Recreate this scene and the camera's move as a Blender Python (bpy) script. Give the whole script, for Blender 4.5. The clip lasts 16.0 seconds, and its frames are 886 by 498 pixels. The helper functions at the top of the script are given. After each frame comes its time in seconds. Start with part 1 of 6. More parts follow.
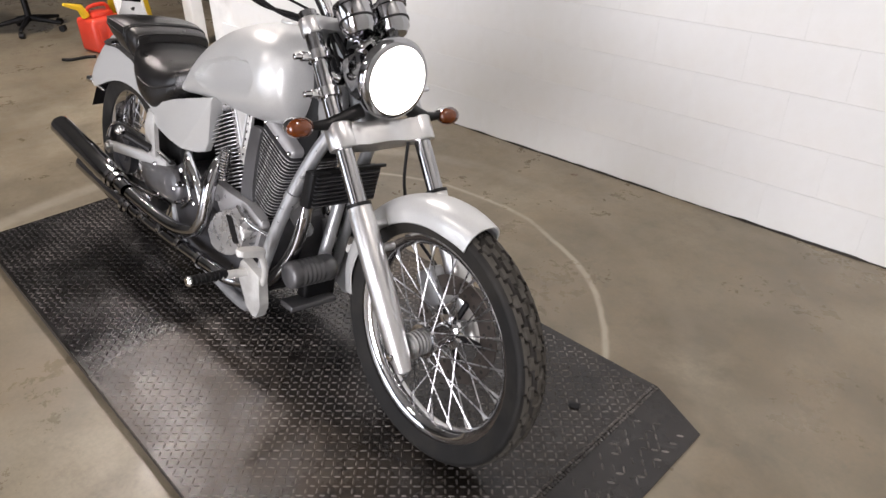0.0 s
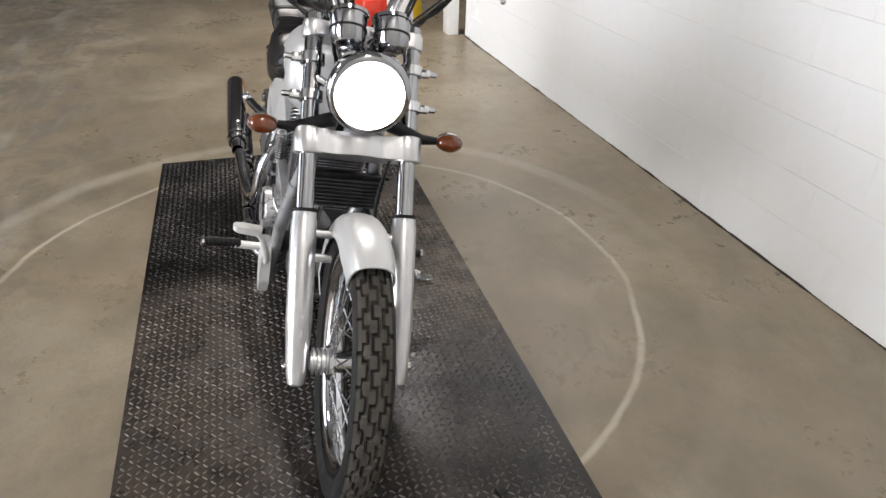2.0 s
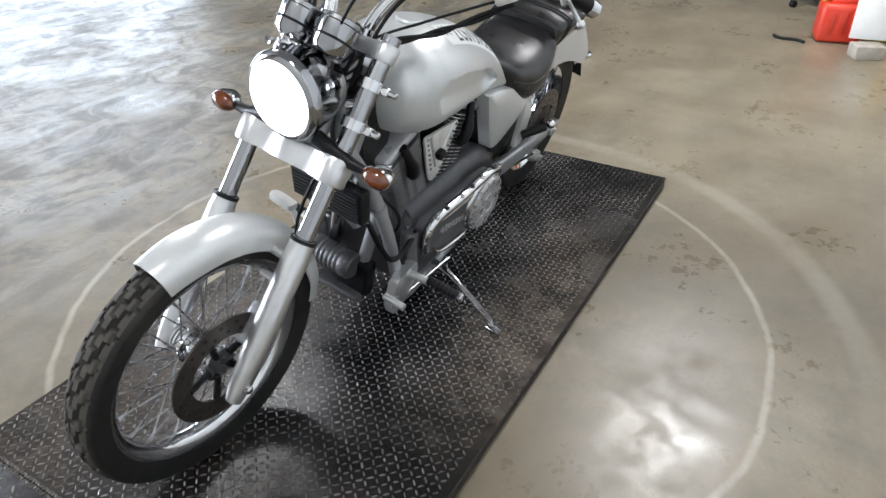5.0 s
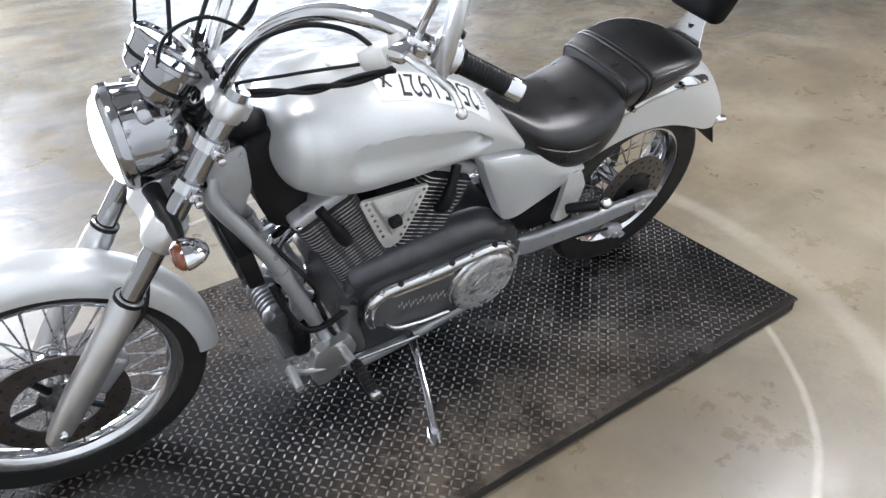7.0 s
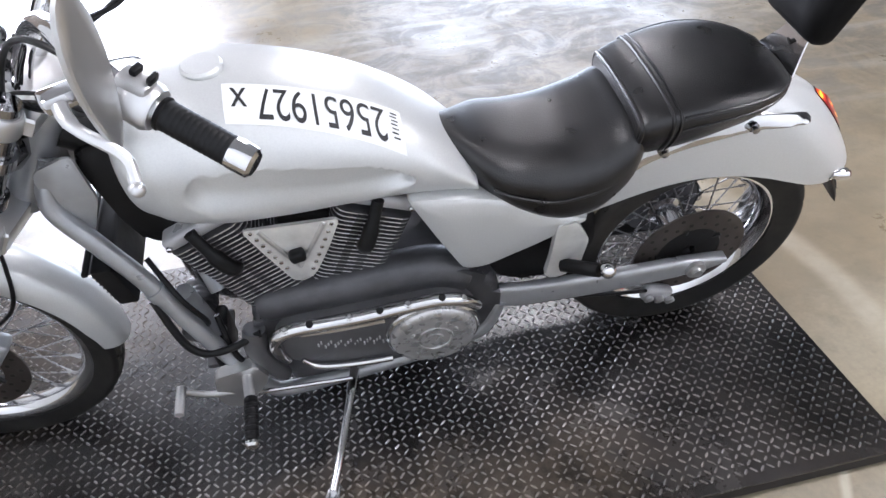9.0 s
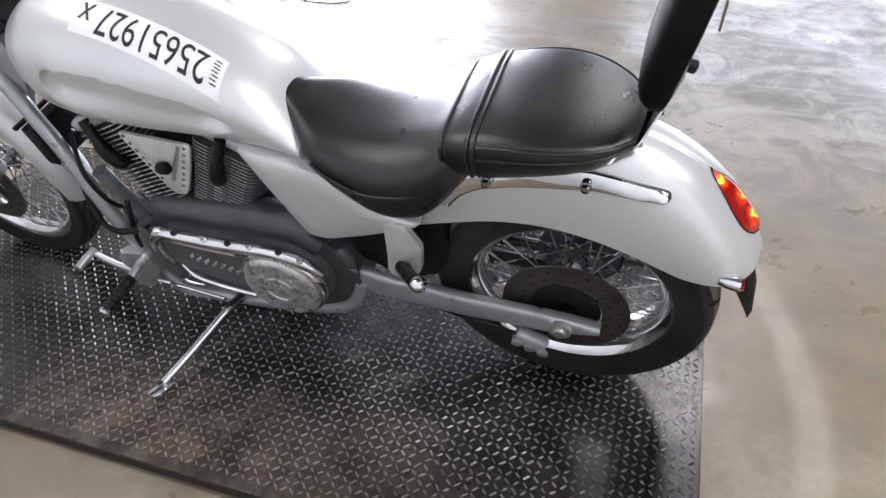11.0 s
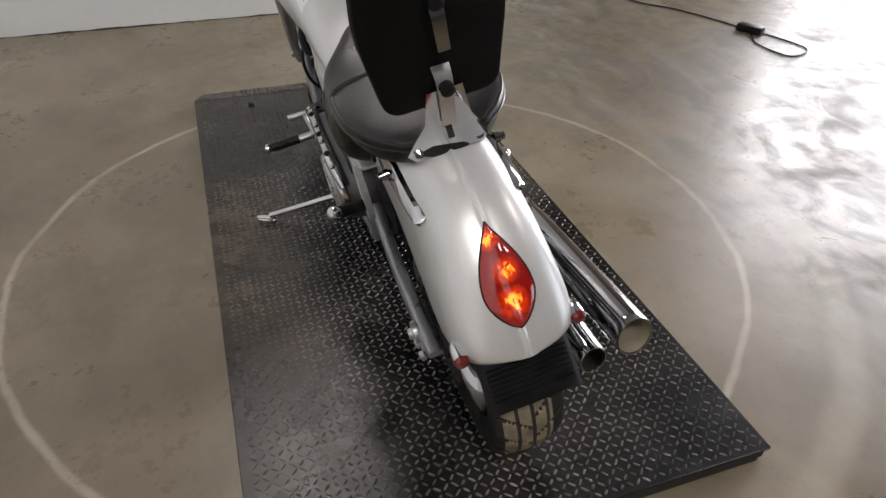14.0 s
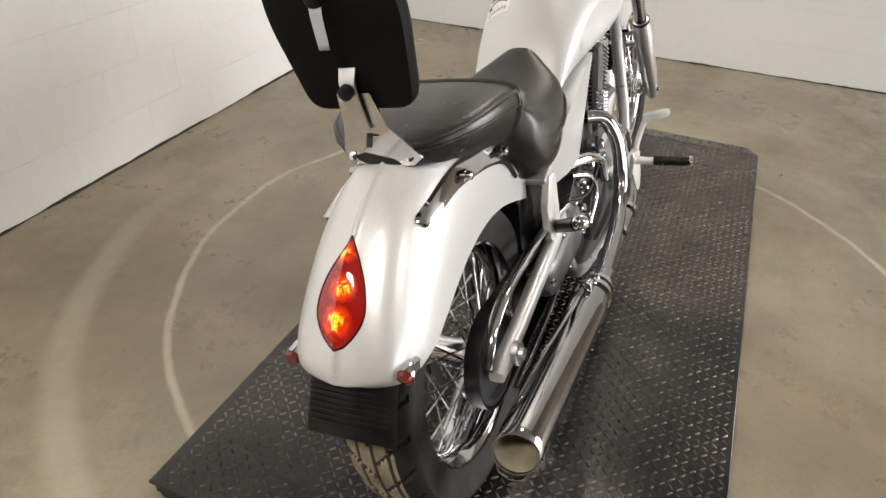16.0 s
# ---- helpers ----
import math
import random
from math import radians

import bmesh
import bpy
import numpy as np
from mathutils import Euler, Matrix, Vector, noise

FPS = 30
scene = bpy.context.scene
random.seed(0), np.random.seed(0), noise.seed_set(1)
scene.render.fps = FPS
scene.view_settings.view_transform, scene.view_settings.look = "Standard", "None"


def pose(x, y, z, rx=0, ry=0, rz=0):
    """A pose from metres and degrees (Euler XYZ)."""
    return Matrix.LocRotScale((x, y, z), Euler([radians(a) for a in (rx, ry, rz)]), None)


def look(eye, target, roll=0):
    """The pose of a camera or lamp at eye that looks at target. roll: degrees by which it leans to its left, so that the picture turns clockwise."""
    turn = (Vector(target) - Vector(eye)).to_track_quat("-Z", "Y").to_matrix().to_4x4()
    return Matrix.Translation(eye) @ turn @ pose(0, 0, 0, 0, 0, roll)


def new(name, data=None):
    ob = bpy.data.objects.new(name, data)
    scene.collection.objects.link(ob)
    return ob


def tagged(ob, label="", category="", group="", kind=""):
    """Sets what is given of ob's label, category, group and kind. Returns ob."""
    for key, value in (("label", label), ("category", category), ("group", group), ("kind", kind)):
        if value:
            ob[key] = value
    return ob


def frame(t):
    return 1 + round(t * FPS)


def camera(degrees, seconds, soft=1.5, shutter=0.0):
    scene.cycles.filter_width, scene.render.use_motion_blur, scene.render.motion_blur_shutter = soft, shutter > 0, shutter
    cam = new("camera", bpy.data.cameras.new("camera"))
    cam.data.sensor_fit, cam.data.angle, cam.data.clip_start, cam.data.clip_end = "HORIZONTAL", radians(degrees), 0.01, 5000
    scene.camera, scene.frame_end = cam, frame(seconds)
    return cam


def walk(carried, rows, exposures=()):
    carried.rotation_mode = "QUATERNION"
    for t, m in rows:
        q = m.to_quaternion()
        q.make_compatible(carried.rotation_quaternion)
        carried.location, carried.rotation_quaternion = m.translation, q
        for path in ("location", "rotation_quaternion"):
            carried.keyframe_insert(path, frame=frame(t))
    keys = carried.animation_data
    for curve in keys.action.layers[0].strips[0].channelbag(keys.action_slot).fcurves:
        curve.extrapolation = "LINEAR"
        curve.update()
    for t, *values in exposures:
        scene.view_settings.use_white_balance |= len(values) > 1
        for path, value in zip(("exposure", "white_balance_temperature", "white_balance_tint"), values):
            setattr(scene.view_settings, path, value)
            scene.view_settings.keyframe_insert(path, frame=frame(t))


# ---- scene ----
cam = camera(66.5, 16.0)
PATH = [
    (0, (1.94, -0.935, 1.479), (0.714, 0.259, 0.444), -0.4),
    (0.5, (2.018, -0.762, 1.494), (0.72, 0.37, 0.477), 1.2),
    (1, (2.135, -0.539, 1.492), (0.61, 0.231, 0.452), 1.0),
    (1.5, (2.224, -0.326, 1.514), (0.642, 0.271, 0.446), 0.6),
    (2, (2.242, -0.141, 1.503), (0.606, 0.354, 0.464), 1.5),
    (2.5, (2.228, 0.089, 1.507), (0.53, 0.325, 0.477), -1.2),
    (3, (2.246, 0.362, 1.498), (0.563, 0.331, 0.418), 0.3),
    (3.5, (2.115, 0.545, 1.491), (0.467, 0.338, 0.376), 0.8),
    (4, (2.0, 0.766, 1.495), (0.383, 0.377, 0.385), -0.9),
    (6.5, (1.051, 1.449, 1.491), (0.052, 0.122, 0.376), 0.0),
    (7, (0.801, 1.458, 1.502), (-0.104, 0.072, 0.38), -1.0),
    (7.5, (0.527, 1.508, 1.478), (-0.032, -0.016, 0.31), 1.3),
    (8, (0.388, 1.44, 1.499), (-0.134, -0.089, 0.321), -3.0),
    (8.5, (0.228, 1.366, 1.49), (-0.205, -0.167, 0.279), -4.2),
    (10.8, (-0.886, 1.314, 1.448), (-0.396, -0.164, 0.194), -2.3),
    (11, (-0.94, 1.287, 1.443), (-0.433, -0.194, 0.199), -1.7),
    (11.5, (-1.124, 1.164, 1.434), (-0.524, -0.293, 0.202), -0.7),
    (12, (-1.361, 1.092, 1.437), (-0.536, -0.255, 0.21), -0.3),
    (12.5, (-1.564, 1.031, 1.446), (-0.612, -0.271, 0.264), 0.2),
    (13, (-1.675, 0.842, 1.428), (-0.617, -0.39, 0.261), 2.0),
    (13.5, (-1.763, 0.662, 1.379), (-0.419, -0.226, 0.193), -1.4),
    (14, (-1.908, 0.497, 1.393), (-0.392, -0.047, 0.208), 1.0),
    (14.5, (-1.93, 0.32, 1.375), (-0.333, -0.006, 0.216), 3.9),
    (15, (-1.927, 0.109, 1.376), (-0.316, 0.123, 0.191), 0.7),
    (15.5, (-1.972, -0.151, 1.391), (-0.396, 0.275, 0.235), 0.7),
    (16, (-1.85, -0.344, 1.367), (-0.312, 0.271, 0.246), 2.5),
]
EXPOSURE = [(0.0, 0.02, 6650, 20), (2.0, 0.1, 6500, 16), (4.0, 0.14, 6100, 12), (6.5, 0.7, 5850, 13), (7.5, 0.62, 5850, 16), (8.5, 0.74, 5850, 18), (11.0, 0.45, 6000, 18), (12.0, 0.15, 6150, 18), (12.5, 0.10, 6150, 17), (13.0, -0.4, 6250, 16), (13.5, -0.45, 6450, 18), (14.0, -0.43, 6550, 18), (14.5, -0.1, 6750, 16), (16.0, 0.12, 7000, 15)]
walk(cam, [(t, look(e, g, r)) for t, e, g, r in PATH], EXPOSURE)

# ---- world and lights ----
world = bpy.data.worlds.new("sky")
scene.world = world
world.use_nodes = True
wn = world.node_tree
sky = wn.nodes.new("ShaderNodeTexSky")
sky.sky_type = "NISHITA"
sky.sun_disc = False
sky.sun_elevation, sky.sun_rotation = radians(40), radians(20)
wn.links.new(sky.outputs[0], wn.nodes["Background"].inputs[0])
wn.nodes["Background"].inputs[1].default_value = 0.12


def area_lamp(name, m, sx, sy, power, color):
    d = bpy.data.lights.new(name, "AREA")
    d.shape, d.size, d.size_y, d.energy, d.color = "RECTANGLE", sx, sy, power, color
    o = new(name, d)
    o.matrix_world = m
    return o


DOOR = (1.45, 4.85, 3.6)        # the open loading door: from x, to x, height
ADDED_OPENING = (-5.0, -0.6, 2.5)    # an unseen second opening, added to brighten the floor's sheen
area_lamp("daylight_in_door", look((3.15, -6.9, 1.8), (1.8, -2.2, 0.0)), 3.4, 3.6, 700, (0.93, 0.955, 0.97))
# fill lamp in the added opening, for a paler floor beyond the bike
area_lamp("sheen_fill_in_added_opening", look((-2.8, -6.9, 1.25), (-2.8, -2.0, 1.0)), 4.4, 2.5, 120, (0.86, 0.94, 1.0))
LAMPS = [(-3.47, 0.55, 125, 0.5, 0.5), (1.88, 0.32, 38, 0.4, 0.4), (-1.65, -3.4, 50, 0.7, 0.7)]        # x, y, power, size
for lx, ly, power, lw, ld in LAMPS:
    area_lamp("lamp_light", look((lx, ly, 3.86), (lx, ly, 0)), lw, ld, power, (1.0, 0.955, 0.88))

# ---- materials ----


def mat(name, color, rough=0.5, metal=0.0, coat=0.0, var=0.12, scale=9.0, bump=0.0, bscale=120.0, dirt=None, dirt_amt=0.0,
        dscale=4.0, emit=None, estr=0.0, trans=0.0, rvar=0.1, island=False, spec=0.5):
    m = bpy.data.materials.new(name)
    m.use_nodes = True
    t = m.node_tree
    N, L = t.nodes, t.links
    b = N["Principled BSDF"]
    co = N.new("ShaderNodeTexCoord")
    n1 = N.new("ShaderNodeTexNoise")
    n1.inputs["Scale"].default_value, n1.inputs["Detail"].default_value = scale, 6
    L.new(co.outputs["Object"], n1.inputs["Vector"])
    ramp = N.new("ShaderNodeMapRange")
    ramp.inputs[1].default_value, ramp.inputs[2].default_value = 0.3, 0.7
    ramp.inputs[3].default_value, ramp.inputs[4].default_value = 1 - var, 1 + var
    L.new(n1.outputs["Fac"], ramp.inputs[0])
    mul = N.new("ShaderNodeVectorMath")
    mul.operation = "SCALE"
    mul.inputs[0].default_value = color
    L.new(ramp.outputs[0], mul.inputs["Scale"])
    out = mul.outputs[0]
    if island:
        ge = N.new("ShaderNodeNewGeometry")
        ri = N.new("ShaderNodeMapRange")
        ri.inputs[3].default_value, ri.inputs[4].default_value = 0.25, 1.3
        L.new(ge.outputs["Random Per Island"], ri.inputs[0])
        m2 = N.new("ShaderNodeVectorMath")
        m2.operation = "SCALE"
        L.new(out, m2.inputs[0])
        L.new(ri.outputs[0], m2.inputs["Scale"])
        out = m2.outputs[0]
    if dirt:
        n2 = N.new("ShaderNodeTexNoise")
        n2.inputs["Scale"].default_value, n2.inputs["Detail"].default_value, n2.inputs["Roughness"].default_value = dscale, 9, 0.65
        L.new(co.outputs["Object"], n2.inputs["Vector"])
        r2 = N.new("ShaderNodeMapRange")
        r2.inputs[1].default_value, r2.inputs[2].default_value = 0.45, 0.72
        r2.inputs[4].default_value = dirt_amt
        L.new(n2.outputs["Fac"], r2.inputs[0])
        mx = N.new("ShaderNodeMix")
        mx.data_type = "RGBA"
        L.new(r2.outputs[0], mx.inputs[0])
        L.new(out, mx.inputs[6])
        mx.inputs[7].default_value = (*dirt, 1)
        out = mx.outputs[2]
    L.new(out, b.inputs["Base Color"])
    rr = N.new("ShaderNodeMapRange")
    rr.inputs[1].default_value, rr.inputs[2].default_value = 0.3, 0.7
    rr.inputs[3].default_value, rr.inputs[4].default_value = max(rough - rvar, 0.02), min(rough + rvar, 1)
    L.new(n1.outputs["Fac"], rr.inputs[0])
    L.new(rr.outputs[0], b.inputs["Roughness"])
    b.inputs["Metallic"].default_value = metal
    b.inputs["Coat Weight"].default_value = coat
    b.inputs["Coat Roughness"].default_value = 0.08
    b.inputs["Specular IOR Level"].default_value = spec
    if trans:
        b.inputs["Transmission Weight"].default_value = trans
    if emit:
        b.inputs["Emission Color"].default_value = (*emit, 1)
        b.inputs["Emission Strength"].default_value = estr
    if bump:
        n3 = N.new("ShaderNodeTexNoise")
        n3.inputs["Scale"].default_value, n3.inputs["Detail"].default_value = bscale, 4
        L.new(co.outputs["Object"], n3.inputs["Vector"])
        bp = N.new("ShaderNodeBump")
        bp.inputs["Strength"].default_value, bp.inputs["Distance"].default_value = bump, 0.004
        L.new(n3.outputs["Fac"], bp.inputs["Height"])
        L.new(bp.outputs[0], b.inputs["Normal"])
    return m


SILVER = mat("silver_paint", (0.575, 0.585, 0.58), 0.36, 0.40, 0.22, 0.04, 300, rvar=0.04)
CHROME = mat("chrome", (0.62, 0.62, 0.63), 0.07, 1.0, 0, 0.04, 20, rvar=0.03)
SPOKE = mat("dull_chrome_spoke", (0.37, 0.37, 0.38), 0.27, 1.0, 0, 0.1, 30, rvar=0.05)
ALU = mat("satin_aluminium", (0.60, 0.60, 0.60), 0.34, 0.9, 0, 0.08, 14, rvar=0.05)
FRAME_GREY = mat("frame_grey_paint", (0.36, 0.37, 0.38), 0.36, 0.55, 0.2, 0.08, 30)
POLISHED = mat("worn_polished_aluminium", (0.56, 0.56, 0.565), 0.17, 1.0, 0, 0.12, 14, bump=0.05, bscale=26, dirt=(0.14, 0.13, 0.125), dirt_amt=0.3, dscale=11, rvar=0.07)
ENGINE = mat("engine_grey", (0.075, 0.075, 0.08), 0.42, 0.5, 0, 0.2, 20, bump=0.15)
FIN = mat("machined_fin", (0.58, 0.58, 0.59), 0.27, 0.6, 0, 0.12, 30)
CASE = mat("satin_case_metal", (0.42, 0.42, 0.43), 0.36, 0.35, 0, 0.12, 18, dirt=(0.16, 0.15, 0.14), dirt_amt=0.4, dscale=9)
BACKING = mat("matt_black_vinyl", (0.0045, 0.0043, 0.0043), 0.6, 0, 0, 0.2, 20, bump=0.15, bscale=300, spec=0.1)
CASE_DARK = mat("dark_case_metal", (0.15, 0.15, 0.155), 0.38, 0.6, 0, 0.2, 18, dirt=(0.05, 0.047, 0.044), dirt_amt=0.5, dscale=9)
# chrome with dark reflections put into its colour; also serves small dark metal parts
DIM_REFLECTION_CHROME = mat("chrome_dim_reflections", (0.36, 0.36, 0.37), 0.09, 1.0, 0, 0.05, 20, rvar=0.03)
TREAD_TAN = mat("tan_dusty_tread_block", (0.24, 0.205, 0.145), 0.85, 0, 0, 0.25, 30, dirt=(0.07, 0.06, 0.045), dirt_amt=0.8, dscale=14, spec=0.2)
TREAD = mat("dusty_tread_block", (0.066, 0.061, 0.053), 0.8, 0, 0, 0.25, 30, dirt=(0.05, 0.046, 0.04), dirt_amt=0.8, dscale=14, spec=0.2)
BLACK = mat("black_plastic", (0.006, 0.006, 0.0065), 0.42, 0, 0, 0.2, 30, spec=0.22)
LEATHER = mat("black_leather", (0.0065, 0.006, 0.0062), 0.32, 0, 0, 0.25, 14, bump=0.22, bscale=320, rvar=0.06, spec=0.55)
RUBBER = mat("tyre_rubber", (0.011, 0.0108, 0.0105), 0.62, 0, 0, 0.25, 20, dirt=(0.06, 0.053, 0.043), dirt_amt=0.35, dscale=6, spec=0.25)
DISC = mat("brake_disc_steel", (0.10, 0.086, 0.077), 0.38, 0.8, 0, 0.2, 25)
AMBER = mat("amber_lens", (0.11, 0.024, 0.003), 0.08, 0, 0.6, 0.3, 40)
RED = mat("red_lens", (0.13, 0.005, 0.004), 0.12, 0, 0.8, 0.1, 60)
SOOT = mat("pipe_soot", (0.26, 0.235, 0.17), 0.8, 0, 0, 0.2, 30)
LABEL = mat("white_label", (0.74, 0.75, 0.75), 0.5, 0, 0, 0.03, 20)
INK = mat("black_ink", (0.012, 0.012, 0.013), 0.6)
PEDAL = mat("pale_cast_pedal", (0.62, 0.62, 0.60), 0.4, 0.15, 0, 0.1, 20)
RED_PLASTIC = mat("red_plastic", (0.62, 0.045, 0.02), 0.42, 0, 0, 0.15, 8, dirt=(0.3, 0.05, 0.03), dirt_amt=0.5)
YELLOW = mat("yellow_plastic", (0.78, 0.52, 0.02), 0.45, 0, 0, 0.12, 8, dirt=(0.3, 0.22, 0.1), dirt_amt=0.4)
WHITE_PAINT = mat("white_paint", (0.78, 0.78, 0.76), 0.5, 0, 0, 0.05, 5, dirt=(0.5, 0.47, 0.4), dirt_amt=0.3)
CONCRETE_LOOSE = mat("loose_concrete", (0.36, 0.33, 0.28), 0.85, 0, 0, 0.2, 14, bump=0.5, bscale=60)
BROWN = mat("brown_metal_sheet", (0.20, 0.155, 0.115), 0.5, 0.2, 0, 0.15, 6)
WALLS = mat("plain_wall", (0.20, 0.197, 0.19), 0.8, 0, 0, 0.08, 2, bump=0.1, bscale=40)
CEIL = mat("ceiling_sheet", (0.28, 0.28, 0.275), 0.7, 0, 0, 0.06, 2)
BLOCK = mat("painted_block", (0.79, 0.81, 0.81), 0.5, 0, 0, 0.035, 3, bump=0.35, bscale=55, dirt=(0.62, 0.59, 0.50), dirt_amt=0.25, dscale=2.2)
BRUSHED = mat("brushed_cover_metal", (0.52, 0.52, 0.52), 0.30, 0.7, 0, 0.1, 40, dirt=(0.4, 0.39, 0.38), dirt_amt=0.2, dscale=5)
PALE_METAL = mat("pale_cast_metal", (0.70, 0.70, 0.68), 0.42, 0.55, 0, 0.1, 22, dirt=(0.32, 0.31, 0.29), dirt_amt=0.35, dscale=16, bump=0.08, bscale=200)
MORTAR = mat("painted_joint", (0.76, 0.77, 0.76), 0.7, 0, 0, 0.1, 8)


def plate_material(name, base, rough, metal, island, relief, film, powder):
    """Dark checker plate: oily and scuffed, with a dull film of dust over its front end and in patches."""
    m = bpy.data.materials.new(name)
    m.use_nodes = True
    N, L = m.node_tree.nodes, m.node_tree.links
    b = N["Principled BSDF"]
    co = N.new("ShaderNodeTexCoord")

    def nz(scale, detail, r=0.6, dist=0.0):
        n = N.new("ShaderNodeTexNoise")
        n.inputs["Scale"].default_value, n.inputs["Detail"].default_value = scale, detail
        n.inputs["Roughness"].default_value, n.inputs["Distortion"].default_value = r, dist
        L.new(co.outputs["Object"], n.inputs["Vector"])
        return n.outputs["Fac"]

    def rng(x, a, c, lo, hi):
        n = N.new("ShaderNodeMapRange")
        n.interpolation_type = "SMOOTHSTEP"
        for k, v in zip((1, 2, 3, 4), (a, c, lo, hi)):
            n.inputs[k].default_value = v
        L.new(x, n.inputs[0])
        return n.outputs[0]

    def op(kind, a, c):
        n = N.new("ShaderNodeMath")
        n.operation = kind
        for k, v in ((0, a), (1, c)):
            if isinstance(v, float):
                n.inputs[k].default_value = v
            else:
                L.new(v, n.inputs[k])
        return n.outputs[0]

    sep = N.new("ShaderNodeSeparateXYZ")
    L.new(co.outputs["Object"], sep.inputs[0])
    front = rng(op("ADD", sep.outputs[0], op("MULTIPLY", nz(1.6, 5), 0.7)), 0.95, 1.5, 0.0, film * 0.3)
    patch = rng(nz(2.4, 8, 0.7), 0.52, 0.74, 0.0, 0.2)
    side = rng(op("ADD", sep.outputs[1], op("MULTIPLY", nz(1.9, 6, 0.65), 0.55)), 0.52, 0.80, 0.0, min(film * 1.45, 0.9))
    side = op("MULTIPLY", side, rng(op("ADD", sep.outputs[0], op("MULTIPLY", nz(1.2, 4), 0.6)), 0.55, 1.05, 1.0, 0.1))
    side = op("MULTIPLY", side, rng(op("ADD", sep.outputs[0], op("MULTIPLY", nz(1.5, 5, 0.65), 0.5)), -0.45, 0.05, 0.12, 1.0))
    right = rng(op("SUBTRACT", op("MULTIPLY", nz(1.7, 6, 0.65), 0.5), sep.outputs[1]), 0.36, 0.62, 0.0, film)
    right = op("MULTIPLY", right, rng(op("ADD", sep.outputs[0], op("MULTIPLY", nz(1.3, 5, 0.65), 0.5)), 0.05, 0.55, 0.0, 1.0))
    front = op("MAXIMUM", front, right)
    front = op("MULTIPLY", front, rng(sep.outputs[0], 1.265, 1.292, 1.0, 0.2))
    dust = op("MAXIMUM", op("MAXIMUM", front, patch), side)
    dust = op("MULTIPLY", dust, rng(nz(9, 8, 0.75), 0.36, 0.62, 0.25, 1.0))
    scale = op("MULTIPLY", rng(nz(5, 7, 0.7), 0.3, 0.7, 0.6, 1.3), rng(nz(2.3, 5, 0.6), 0.38, 0.62, 0.35, 1.9))
    if island:
        ge = N.new("ShaderNodeNewGeometry")
        scale = op("MULTIPLY", scale, rng(ge.outputs["Random Per Island"], 0.0, 1.0, 0.4, 1.25))
    vm = N.new("ShaderNodeVectorMath")
    vm.operation = "SCALE"
    vm.inputs[0].default_value = base
    L.new(scale, vm.inputs["Scale"])
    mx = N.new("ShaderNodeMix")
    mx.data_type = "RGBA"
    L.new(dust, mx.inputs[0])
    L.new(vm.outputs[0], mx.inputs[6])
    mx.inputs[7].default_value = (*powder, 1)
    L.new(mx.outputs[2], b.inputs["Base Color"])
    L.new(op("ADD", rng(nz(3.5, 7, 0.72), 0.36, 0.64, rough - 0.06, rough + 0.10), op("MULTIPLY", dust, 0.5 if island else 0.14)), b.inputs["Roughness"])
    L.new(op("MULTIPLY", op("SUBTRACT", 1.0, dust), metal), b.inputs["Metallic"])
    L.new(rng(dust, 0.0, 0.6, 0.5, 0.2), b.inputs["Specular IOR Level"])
    bp = N.new("ShaderNodeBump")
    bp.inputs["Strength"].default_value, bp.inputs["Distance"].default_value = relief, 0.003
    L.new(nz(160, 5, 0.7), bp.inputs["Height"])
    L.new(bp.outputs[0], b.inputs["Normal"])
    return m


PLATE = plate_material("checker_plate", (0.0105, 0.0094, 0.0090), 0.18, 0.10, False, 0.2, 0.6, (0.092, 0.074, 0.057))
# worn, dusty treads; their paler colours also carry sheen from lamp and wall
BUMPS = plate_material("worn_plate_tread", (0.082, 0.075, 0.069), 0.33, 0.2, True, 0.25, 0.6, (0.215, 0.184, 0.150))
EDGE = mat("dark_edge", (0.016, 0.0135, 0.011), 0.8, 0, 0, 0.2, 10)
LAMP_GLASS = mat("lamp_diffuser", (0.9, 0.9, 0.85), 0.5, emit=(1.0, 0.955, 0.88), estr=3)
HEAD_LENS = mat("headlamp_lens", (0.9, 0.9, 0.9), 0.1, emit=(1.0, 0.97, 0.92), estr=7)


